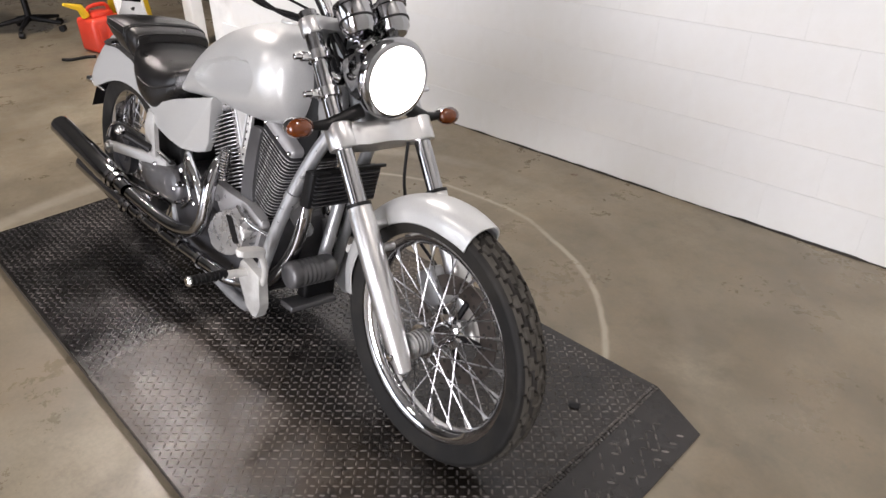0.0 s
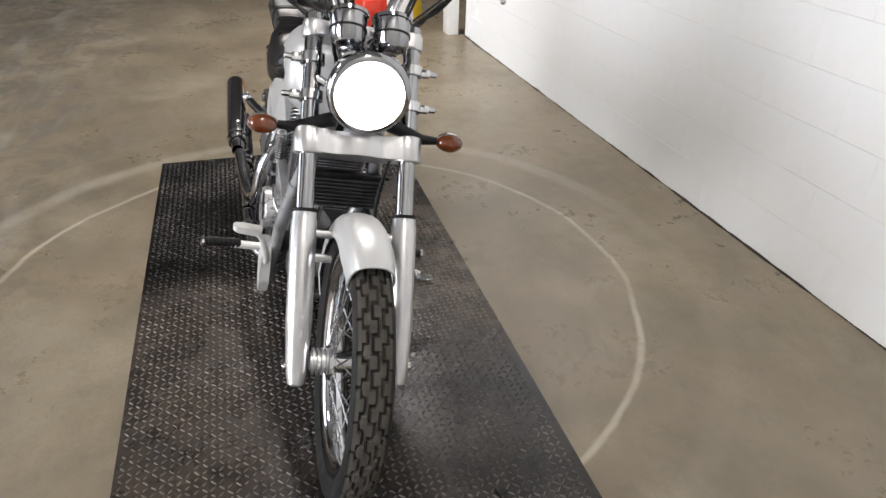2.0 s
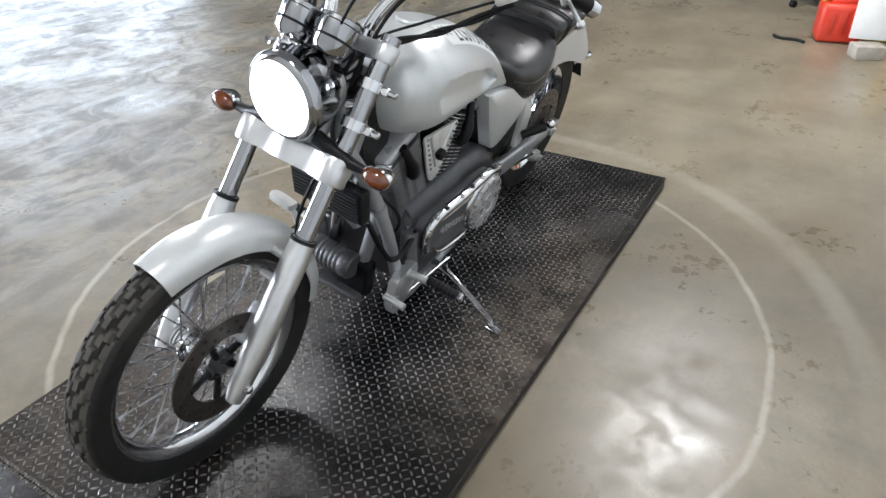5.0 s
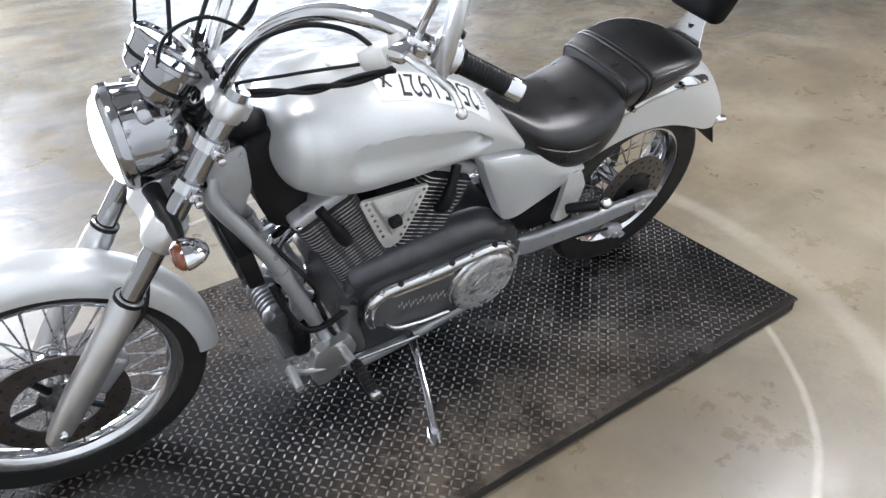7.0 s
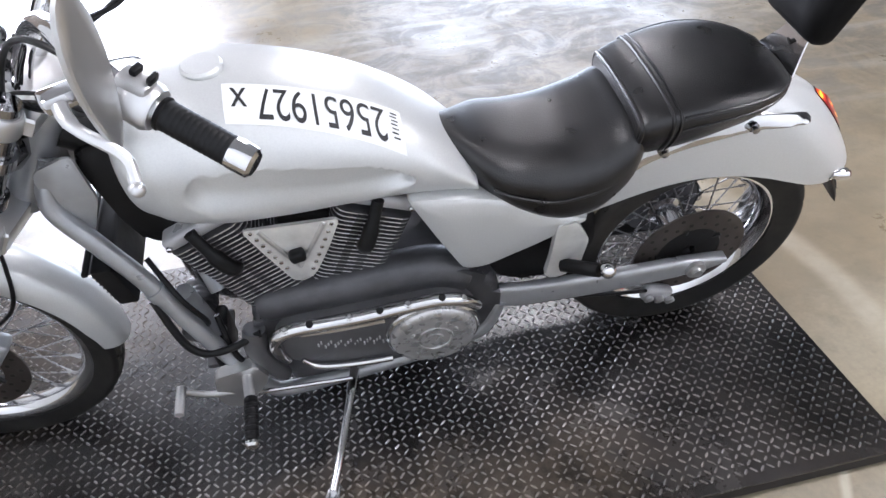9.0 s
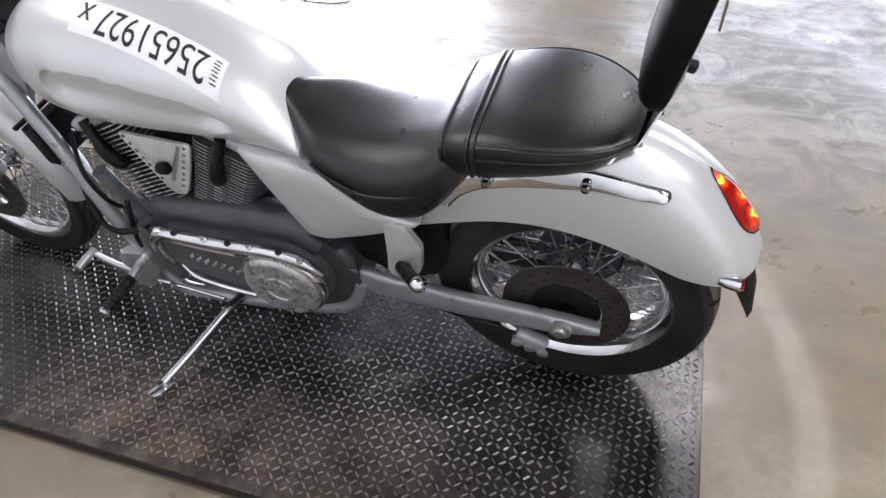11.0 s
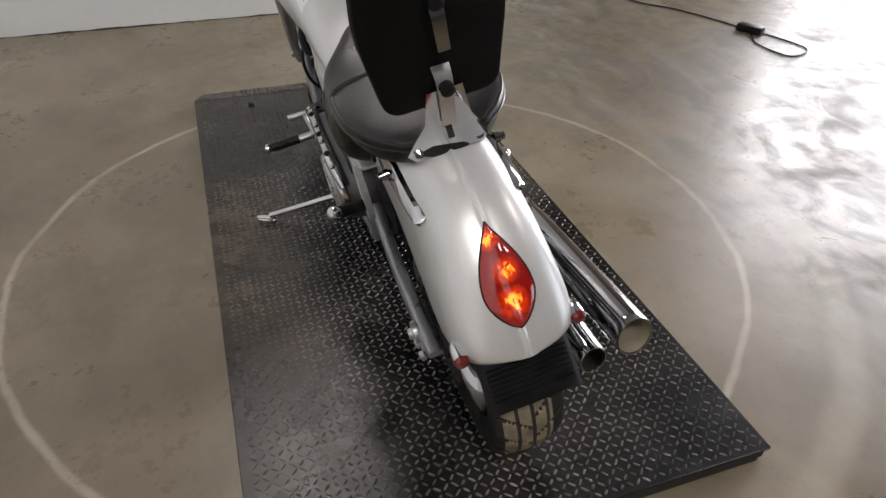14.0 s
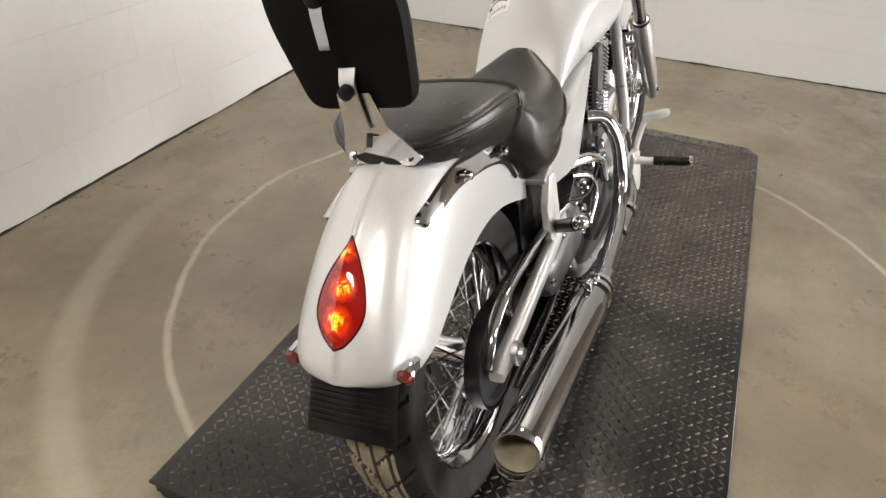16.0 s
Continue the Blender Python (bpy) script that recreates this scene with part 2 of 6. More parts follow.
def tail_lens():
    """Red glass, lit from within by two small bulbs."""
    m = bpy.data.materials.new("tail_lens")
    m.use_nodes = True
    N, L = m.node_tree.nodes, m.node_tree.links
    b = N["Principled BSDF"]
    b.inputs["Base Color"].default_value = (0.13, 0.003, 0.002, 1)
    b.inputs["Roughness"].default_value = 0.1
    b.inputs["Coat Weight"].default_value = 0.8
    co = N.new("ShaderNodeTexCoord")
    vo = N.new("ShaderNodeTexNoise")
    vo.inputs["Scale"].default_value, vo.inputs["Detail"].default_value, vo.inputs["Distortion"].default_value = 42, 2, 2.2
    L.new(co.outputs["Object"], vo.inputs["Vector"])
    glow = None
    for place, size in (((-1.09, 0.006, 0.72), 0.030), ((-1.165, 0.0, 0.64), 0.042), ((-1.13, -0.004, 0.68), 0.036)):
        d = N.new("ShaderNodeVectorMath")
        d.operation = "DISTANCE"
        d.inputs[1].default_value = place
        L.new(co.outputs["Object"], d.inputs[0])
        f = N.new("ShaderNodeMapRange")
        f.interpolation_type = "SMOOTHSTEP"
        f.inputs[1].default_value, f.inputs[2].default_value, f.inputs[3].default_value, f.inputs[4].default_value = 0.006, size, 1, 0
        L.new(d.outputs["Value"], f.inputs[0])
        if glow is None:
            glow = f.outputs[0]
        else:
            a = N.new("ShaderNodeMath")
            a.operation = "MAXIMUM"
            L.new(glow, a.inputs[0])
            L.new(f.outputs[0], a.inputs[1])
            glow = a.outputs[0]
    k = N.new("ShaderNodeMath")
    k.operation = "MULTIPLY"
    L.new(glow, k.inputs[0])
    L.new(vo.outputs["Fac"], k.inputs[1])
    r = N.new("ShaderNodeValToRGB")
    e = r.color_ramp.elements
    e[0].position, e[0].color = 0.10, (0.15, 0.002, 0.001, 1)
    e[1].position, e[1].color = 0.60, (2.2, 0.9, 0.05, 1)
    m_ = e.new(0.47)
    m_.color = (0.85, 0.05, 0.004, 1)
    L.new(k.outputs[0], r.inputs[0])
    L.new(r.outputs[0], b.inputs["Emission Color"])
    b.inputs["Emission Strength"].default_value = 1.0
    return m


TAIL = tail_lens()


def floor_material():
    """Sealed concrete: cloudy stains, fine grain, pale rings scuffed by the turntable's corners."""
    m = bpy.data.materials.new("sealed_concrete")
    m.use_nodes = True
    N, L = m.node_tree.nodes, m.node_tree.links
    b = N["Principled BSDF"]
    co = N.new("ShaderNodeTexCoord")

    def noise_tex(s, d, r, dist=0.0):
        n = N.new("ShaderNodeTexNoise")
        n.inputs["Scale"].default_value, n.inputs["Detail"].default_value = s, d
        n.inputs["Roughness"].default_value, n.inputs["Distortion"].default_value = r, dist
        L.new(co.outputs["Object"], n.inputs["Vector"])
        return n.outputs["Fac"]

    def streaks(s, sx, sy):
        mp = N.new("ShaderNodeMapping")
        mp.inputs["Scale"].default_value = (sx, sy, 1)
        mp.inputs["Rotation"].default_value = (0, 0, 0.35)
        L.new(co.outputs["Object"], mp.inputs["Vector"])
        n = N.new("ShaderNodeTexNoise")
        n.inputs["Scale"].default_value, n.inputs["Detail"].default_value, n.inputs["Distortion"].default_value = s, 7, 0.6
        L.new(mp.outputs[0], n.inputs["Vector"])
        return n.outputs["Fac"]

    def rng(x, a, c, lo, hi):
        n = N.new("ShaderNodeMapRange")
        n.interpolation_type = "SMOOTHSTEP"
        for k, v in zip((1, 2, 3, 4), (a, c, lo, hi)):
            n.inputs[k].default_value = v
        L.new(x, n.inputs[0])
        return n.outputs[0]

    def mix(f, a, c):
        n = N.new("ShaderNodeMix")
        n.data_type = "RGBA"
        if isinstance(f, float):
            n.inputs[0].default_value = f
        else:
            L.new(f, n.inputs[0])
        for k, v in ((6, a), (7, c)):
            if isinstance(v, tuple):
                n.inputs[k].default_value = (*v, 1)
            else:
                L.new(v, n.inputs[k])
        return n.outputs[2]

    def math_(op, a, c):
        n = N.new("ShaderNodeMath")
        n.operation = op
        for k, v in ((0, a), (1, c)):
            if isinstance(v, float):
                n.inputs[k].default_value = v
            else:
                L.new(v, n.inputs[k])
        return n.outputs[0]

    col = mix(rng(noise_tex(0.55, 3, 0.5), 0.34, 0.66, 0, 1), (0.178, 0.140, 0.088), (0.255, 0.207, 0.138))
    col = mix(rng(noise_tex(1.6, 4, 0.55), 0.40, 0.78, 0, 0.45), col, (0.118, 0.099, 0.066))
    col = mix(rng(noise_tex(1.1, 3, 0.5), 0.48, 0.76, 0, 0.38), col, (0.31, 0.275, 0.20))
    col = mix(rng(noise_tex(2.6, 7, 0.62), 0.38, 0.72, 0, 0.55), col, (0.105, 0.091, 0.062))
    col = mix(rng(noise_tex(0.9, 6, 0.65, 0.8), 0.50, 0.66, 0, 0.5), col, (0.33, 0.29, 0.21))
    col = mix(rng(streaks(2.0, 0.75, 1.7), 0.46, 0.70, 0, 0.34), col, (0.30, 0.26, 0.19))
    col = mix(rng(streaks(1.5, 1.9, 0.8), 0.48, 0.74, 0, 0.24), col, (0.10, 0.088, 0.062))
    col = mix(rng(noise_tex(11.0, 8, 0.75), 0.48, 0.76, 0, 0.45), col, (0.090, 0.079, 0.055))
    col = mix(rng(noise_tex(6.0, 5, 0.6), 0.45, 0.8, 0, 0.3), col, (0.13, 0.115, 0.085))
    col = mix(rng(noise_tex(70, 4, 0.6), 0.3, 0.75, 0, 0.3), col, (0.14, 0.122, 0.088))
    # scuffed, cooler stretch towards the doors
    fy = N.new("ShaderNodeSeparateXYZ")
    L.new(co.outputs["Object"], fy.inputs[0])
    scuffed = rng(math_("ADD", fy.outputs[1], math_("MULTIPLY", noise_tex(0.7, 4, 0.6), 1.6)), -0.9, 0.3, 1.0, 0.0)
    grime = math_("MULTIPLY", scuffed, rng(noise_tex(3.2, 9, 0.72, 1.2), 0.42, 0.60, 0.0, 0.75))
    col = mix(grime, col, (0.098, 0.090, 0.076))
    col = mix(math_("MULTIPLY", scuffed, rng(streaks(3.0, 0.5, 2.4), 0.50, 0.66, 0.0, 0.5)), col, (0.26, 0.245, 0.21))
    # rings
    vm = N.new("ShaderNodeVectorMath")
    vm.operation = "SUBTRACT"
    vm.inputs[1].default_value = (0.03, 0.02, 0)
    L.new(co.outputs["Object"], vm.inputs[0])
    ln = N.new("ShaderNodeVectorMath")
    ln.operation = "LENGTH"
    L.new(vm.outputs[0], ln.inputs[0])
    wob = rng(noise_tex(3.0, 3, 0.5), 0.2, 0.8, -0.012, 0.012)
    rad = math_("ADD", ln.outputs["Value"], wob)
    patchy = rng(noise_tex(2.0, 6, 0.7), 0.3, 0.6, 0.35, 1.0)
    ring1 = rng(math_("ABSOLUTE", math_("SUBTRACT", rad, 1.225), 0.0), 0.003, 0.018, 0.42, 0)
    ring2 = rng(math_("ABSOLUTE", math_("SUBTRACT", rad, 1.505), 0.0), 0.015, 0.07, 0.24, 0)
    col = mix(math_("MULTIPLY", ring1, patchy), col, (0.62, 0.57, 0.46))
    sp = N.new("ShaderNodeSeparateXYZ")
    L.new(co.outputs["Object"], sp.inputs[0])
    ring2 = math_("MULTIPLY", ring2, rng(sp.outputs[0], -0.9, 0.3, 1.0, 0.25))
    col = mix(math_("MULTIPLY", ring2, patchy), col, (0.55, 0.51, 0.42))
    L.new(col, b.inputs["Base Color"])
    b.inputs["Specular IOR Level"].default_value = 0.6
    L.new(math_("ADD", rng(noise_tex(1.7, 6, 0.6), 0.30, 0.70, 0.25, 0.46), math_("ADD", rng(noise_tex(13, 8, 0.75), 0.35, 0.7, -0.05, 0.12), math_("MULTIPLY", grime, 0.2))), b.inputs["Roughness"])
    bp = N.new("ShaderNodeBump")
    bp.inputs["Strength"].default_value, bp.inputs["Distance"].default_value = 0.12, 0.003
    L.new(noise_tex(45, 6, 0.7), bp.inputs["Height"])
    L.new(bp.outputs[0], b.inputs["Normal"])
    return m


FLOOR = floor_material()

# ---- mesh tools ----


def part(name, bm, material, parent=None, label="", m=None, sharp=38):
    me = bpy.data.meshes.new(name)
    bmesh.ops.recalc_face_normals(bm, faces=bm.faces[:])
    bm.to_mesh(me)
    bm.free()
    for p in me.polygons:
        p.use_smooth = True
    me.set_sharp_from_angle(angle=radians(sharp))
    for x in (material if isinstance(material, (list, tuple)) else [material]):
        me.materials.append(x)
    o = new(name, me)
    if parent:
        o.parent = parent
    if m is not None:
        o.matrix_basis = m
    if label:
        tagged(o, label)
    return o


def share(name, src, parent, m):
    o = new(name, src.data)
    o.parent = parent
    o.matrix_basis = m
    return o


def cr(xs, ys, x):
    """Smooth curve through points (xs rising)."""
    xs, ys = np.asarray(xs, float), np.asarray(ys, float)
    s = np.gradient(ys, xs)
    i = int(np.clip(np.searchsorted(xs, x) - 1, 0, len(xs) - 2))
    h = xs[i + 1] - xs[i]
    u = min(max((x - xs[i]) / h, 0), 1)
    return float((1 + 2 * u) * (1 - u) ** 2 * ys[i] + u * (1 - u) ** 2 * h * s[i] + u * u * (3 - 2 * u) * ys[i + 1] + u * u * (u - 1) * h * s[i + 1])


def smooth(pts, n=6):
    """A denser path through the points."""
    P = [Vector(p) for p in pts]
    out = []
    for i in range(len(P) - 1):
        a, b, c, d = P[max(i - 1, 0)], P[i], P[i + 1], P[min(i + 2, len(P) - 1)]
        for k in range(n):
            u = k / n
            out.append(0.5 * (2 * b + (c - a) * u + (2 * a - 5 * b + 4 * c - d) * u * u + (3 * b - a - 3 * c + d) * u ** 3))
    out.append(P[-1])
    return out


def loft(bm, rings, cap=True, closed=False, mi=0):
    vs = [[bm.verts.new(p) for p in r] for r in rings]
    n = len(vs[0])
    pairs = list(zip(vs, vs[1:])) + ([(vs[-1], vs[0])] if closed else [])
    for a, b in pairs:
        for k in range(n):
            f = bm.faces.new((a[k], a[(k + 1) % n], b[(k + 1) % n], b[k]))
            f.material_index = mi
    if cap and not closed:
        for r in (vs[0], vs[-1]):
            f = bm.faces.new(r)
            f.material_index = mi
    return vs


def tube(bm, pts, r, n=12, cap=True, flat=1.0, up=None, mi=0):
    """A round bar along pts; r one radius or one a point."""
    P = [Vector(p) for p in pts]
    R = [r] * len(P) if isinstance(r, (int, float)) else r
    rings = []
    t0 = (P[1] - P[0]).normalized()
    side = t0.cross(Vector(up) if up else (Vector((0, 0, 1)) if abs(t0.z) < 0.9 else Vector((1, 0, 0)))).normalized()
    for i, p in enumerate(P):
        t = (P[min(i + 1, len(P) - 1)] - P[max(i - 1, 0)]).normalized()
        side = (side - t * side.dot(t)).normalized()
        over = t.cross(side)
        rings.append([p + R[i] * (math.cos(a) * side + flat * math.sin(a) * over) for a in (2 * math.pi * k / n for k in range(n))])
    loft(bm, rings, cap, mi=mi)


def lathe(bm, prof, m, n=32, closed=False, cap=True, mi=0):
    """prof: (along, radius); turned round the local x axis of m."""
    rings = [[m @ Vector((a, r * math.cos(q), r * math.sin(q))) for q in (2 * math.pi * k / n for k in range(n))] for a, r in prof]
    loft(bm, rings, cap, closed, mi)


def box(bm, sx, sy, sz, m, bevel=0.004, seg=2, mi=0):
    g = bmesh.ops.create_cube(bm, size=1, matrix=m @ Matrix.Diagonal((sx, sy, sz, 1)))
    es = {e for v in g["verts"] for e in v.link_edges}
    for f in {f for v in g["verts"] for f in v.link_faces}:
        f.material_index = mi
    if bevel:
        bmesh.ops.bevel(bm, geom=list(es), offset=bevel, segments=seg, affect="EDGES", profile=0.5)


def prism(bm, poly, y0, y1, bevel=0.006, seg=2, bulge=0.0):
    """A plate: poly in x, z, from y0 to y1."""
    a = [bm.verts.new((x, y0, z)) for x, z in poly]
    b = [bm.verts.new((x, y1, z)) for x, z in poly]
    n = len(poly)
    fs = [bm.faces.new(a), bm.faces.new(b)] + [bm.faces.new((a[k], a[(k + 1) % n], b[(k + 1) % n], b[k])) for k in range(n)]
    if bevel:
        bmesh.ops.bevel(bm, geom=list({e for f in fs for e in f.edges}), offset=bevel, segments=seg, affect="EDGES", profile=0.5)


def rounded(poly, r=0.02, k=4):
    """Round the corners of a polygon in the plane."""
    out = []
    for i, p in enumerate(poly):
        a, p, c = Vector(poly[i - 1]), Vector(p), Vector(poly[(i + 1) % len(poly)])
        q0, q1 = p + (a - p).normalized() * min(r, (a - p).length / 2.1), p + (c - p).normalized() * min(r, (c - p).length / 2.1)
        out += [tuple((1 - u) ** 2 * q0 + 2 * u * (1 - u) * p + u * u * q1) for u in (j / k for j in range(k + 1))]
    return out


def aim(p, d):
    """A frame at p whose x axis points along d."""
    return Matrix.Translation(p) @ Vector(d).to_track_quat("X", "Z").to_matrix().to_4x4()


def B():
    return bmesh.new()


# ---- setting ----
bm = B()
bmesh.ops.create_grid(bm, x_segments=40, y_segments=30, size=0.5, matrix=pose(-1.5, -2.7, 0) @ Matrix.Diagonal((17, 10.6, 1, 1)))
tagged(part("floor", bm, FLOOR), "sealed tan concrete floor with stains and pale scuffed rings", "floor", kind="structure")
bm = B()
box(bm, 60, 40, 0.1, pose(0, -27.3, -0.06), 0)
tagged(part("ground", bm, CONCRETE_LOOSE), "pale concrete yard outside the open loading door", "ground", kind="structure")


def plain_wall(name, x0, y0, x1, y1, h, label, material=WALLS, z0=0.0):
    bm = B()
    box(bm, abs(x1 - x0), abs(y1 - y0), h - z0, pose((x0 + x1) / 2, (y0 + y1) / 2, (h + z0) / 2), 0)
    return tagged(part(name, bm, material), label, "wall", kind="structure")


WY, WX, WEND = 1.92, 2.65, -3.62
H = 4.0
back_l = plain_wall("wall_west", WEND, WY + 0.012, WX + 0.3, WY + 0.2, H, "white painted concrete block wall with recessed joints", MORTAR)
SKEW = Matrix.Translation((0, 1.875, 0)) @ pose(0, 0, 0, 0, 0, 1.6) @ Matrix.Translation((0, -WY, 0))
back_l.matrix_basis = SKEW
back_f = plain_wall("wall_front", WX + 0.012, -2.05, WX + 0.2, WY + 0.012, H, "white painted concrete block wall at the bay end", MORTAR)
plain_wall("wall_front_recess", 2.85, -4.3, 3.1, -2.05, H, "brown sheet metal partition beside the white wall", BROWN)
plain_wall("wall_far_end", 6.8, -7.2, 7.0, -4.3, H, "plain far wall beside the loading door")
plain_wall("wall_far_return", 3.1, -4.4, 6.8, -4.3, H, "plain return wall")
plain_wall("wall_back", -10.0, -8.0, -9.8, 4.2, H, "plain back wall of the workshop")
plain_wall("wall_store", -9.8, 4.0, WEND, 4.2, H, "plain wall of the store corner")
plain_wall("wall_store_side", WEND, WY + 0.05, WEND + 0.15, 4.2, H, "plain end of the block wall")
plain_wall("wall_door_a", -9.8, -7.2, ADDED_OPENING[0], -7.0, H, "plain unseen wall beside the added opening")
plain_wall("wall_door_c", ADDED_OPENING[1], -7.2, DOOR[0], -7.0, H, "plain unseen pier between the loading door and the added opening")
plain_wall("wall_door_head_c", ADDED_OPENING[0], -7.2, ADDED_OPENING[1], -7.0, H, "unseen lintel over the added opening", z0=ADDED_OPENING[2])
plain_wall("wall_door_b", DOOR[1], -7.2, 6.8, -7.0, H, "plain wall beside the open loading door")
plain_wall("wall_door_head", DOOR[0], -7.2, DOOR[1], -7.0, H, "lintel over the open loading door", z0=DOOR[2])
bm = B()
box(bm, 17.2, 11.8, 0.1, pose(-1.5, -1.6, H + 0.05), 0)
tagged(part("ceiling", bm, CEIL), "pale metal sheet ceiling", "ceiling", kind="structure")
for lx, ly, power, lw, ld in LAMPS:
    bm = B()
    box(bm, lw + 0.12, ld + 0.12, 0.08, pose(lx, ly, 3.955), 0.01)
    lamp = tagged(part("ceiling_light", bm, WHITE_PAINT), "large white ceiling light panel with a glowing diffuser", "light", "ceiling lights")
    bm = B()
    box(bm, lw + 0.02, ld + 0.02, 0.012, pose(lx, ly, 3.9), 0.003)
    part("diffuser", bm, LAMP_GLASS, lamp)

rnd = random.Random(5)
# uneven raised strips: the wall-foot crack's shade and dirt, given as dark colour
for name, p0, p1, m_, lbl in (("gap_shade_1", (-3.58, WY, 0), (WX - 0.02, WY, 0), SKEW, "dark strip for the dirty, shadowed gap along the foot of the white wall"), ("gap_shade_2", (WX, -2.0, 0), (WX, WY - 0.02, 0), Matrix.Identity(4), "dark strip for the dirty, shadowed gap along the foot of the end wall")):
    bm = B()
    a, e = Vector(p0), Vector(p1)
    inward = Vector((0, -1, 0)) if name == "gap_shade_1" else Vector((-1, 0, 0))
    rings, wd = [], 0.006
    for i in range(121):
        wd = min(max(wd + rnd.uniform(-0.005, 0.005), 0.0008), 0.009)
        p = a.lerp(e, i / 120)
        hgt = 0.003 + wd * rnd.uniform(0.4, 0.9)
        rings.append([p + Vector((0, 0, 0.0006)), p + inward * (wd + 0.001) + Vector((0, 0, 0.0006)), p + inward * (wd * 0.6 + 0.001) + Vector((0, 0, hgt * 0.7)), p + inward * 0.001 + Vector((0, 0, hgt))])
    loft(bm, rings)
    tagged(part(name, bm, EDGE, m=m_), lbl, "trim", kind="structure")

# ---- turntable platform ----
PX0, PX1, PW, PT = -1.2, 1.285, 0.61, 0.05
TIP = 1.46
platform = tagged(new("platform"), "black steel checker plate turntable platform with a worn tread", "platform")
bm = B()
box(bm, PX1 - PX0, 2 * PW, 0.008, pose((PX0 + PX1) / 2, 0, PT - 0.004), 0.0015, 1)
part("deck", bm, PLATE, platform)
bm = B()
for sy in (-1, 1):
    box(bm, PX1 - PX0 - 0.02, 0.02, PT - 0.016, pose((PX0 + PX1) / 2, sy * (PW - 0.014), (PT - 0.008) / 2), 0.001, 1)
box(bm, 0.02, 2 * PW - 0.05, PT - 0.016, pose(PX0 + 0.014, 0, (PT - 0.008) / 2), 0.001, 1)
part("skirt", bm, EDGE, platform, "shadowed dark steel skirt under the deck")
bm = B()
v = [(PX1 + 0.001, -PW, PT), (PX1 + 0.001, PW, PT), (TIP, PW - 0.045, 0.006), (TIP, -PW + 0.045, 0.006)]
loft(bm, [v, [(x, y, max(z - 0.006, 0.0005)) for x, y, z in v]])
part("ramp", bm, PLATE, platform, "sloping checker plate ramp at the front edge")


def tread(bm, cx, cy, ang, z, slope=0.0, hl=0.0132, hw=0.0041, hz=0.0030):
    c, s = math.cos(ang), math.sin(ang)

    def P(u, w, h):
        x = cx + c * u - s * w
        return (x, cy + s * u + c * w, z + h - slope * (x - cx))
    hexa = ((-1.0, 0), (-0.45, -1.0), (0.45, -1.0), (1.0, 0), (0.45, 1.0), (-0.45, 1.0))
    base = [bm.verts.new(P(hl * u, hw * w, -0.0005)) for u, w in hexa]
    a, b = (bm.verts.new(P(u, 0, hz)) for u in (-hl * 0.6, hl * 0.6))
    for tri in ((base[0], base[1], a), (base[2], base[3], b), (base[3], base[4], b), (base[5], base[0], a), (base[1], base[2], b, a), (base[4], base[5], a, b)):
        bm.faces.new(tri)


bm = B()
pitch = 0.0212
wear = random.Random(8)
nx, ny = int((PX1 - PX0 - 0.02) / pitch), int((2 * PW - 0.02) / pitch)
for i in range(nx):
    for j in range(ny):
        if wear.random() < 0.02:
            continue
        w = wear.uniform(0.72, 1.08)
        tread(bm, PX0 + 0.02 + i * pitch + wear.uniform(-0.0008, 0.0008), -PW + 0.02 + j * pitch + wear.uniform(-0.0008, 0.0008), radians((45 if (i + j) % 2 else -45) + wear.uniform(-5, 5)), PT, hl=0.0116 * w, hw=0.0037 * wear.uniform(0.75, 1.1), hz=0.0022 * wear.uniform(0.6, 1.15))
k = (PT - 0.006) / (TIP - PX1)
rnd = random.Random(3)
for j in range(104):
    for x in (PX1 - 0.006, PX1 + 0.006):
        tread(bm, x, -PW + 0.012 + j * 0.0116, radians(rnd.uniform(20, 70) * rnd.choice((-1, 1))), PT + 0.001, hl=0.007, hw=0.004)
for i in range(6):
    x = PX1 + 0.034 + i * pitch
    for j in range(ny - 3):
        if rnd.random() < 0.35:
            tread(bm, x, -PW + 0.05 + j * pitch * 0.97, radians(45 if (i + j) % 2 else -45), PT - k * (x - PX1), k)
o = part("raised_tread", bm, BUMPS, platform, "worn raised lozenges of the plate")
tagged(o, kind="stuff")
bm = B()
box(bm, 0.034, 0.022, 0.008, pose(1.16, 0.36, PT + 0.0045, 0, 0, 20), 0.003)
tagged(part("rubber_chock", bm, BLACK), "small black rubber chock on the platform", "chock")

# ---- motorcycle ----
bike = tagged(new("motorcycle"), "silver cruiser motorcycle with chrome pipes, leaning on its stand", "motorcycle")
LEAN = 11.9
bike.matrix_basis = Matrix.Translation((0, -0.041, PT)) @ pose(0, 0, 0, 0, 0, -0.72) @ pose(0, 0, 0, -LEAN)
FA, RA = Vector((0.938, 0, 0.338)), Vector((-0.838, 0, 0.333))
FORK = Vector((-0.551, 0, 0.8345))
piv = Vector((0.575, 0, 0.80))
STEER = Matrix.Translation(piv) @ Matrix.Rotation(radians(-3), 4, FORK) @ Matrix.Translation(-piv)


def on_fork(s, y=0.0, f=0.0):
    """A point s along the fork from the axle, f in front of it."""
    return FA + FORK * s + Vector((0.8345, 0, 0.551)) * f + Vector((0, y, 0))


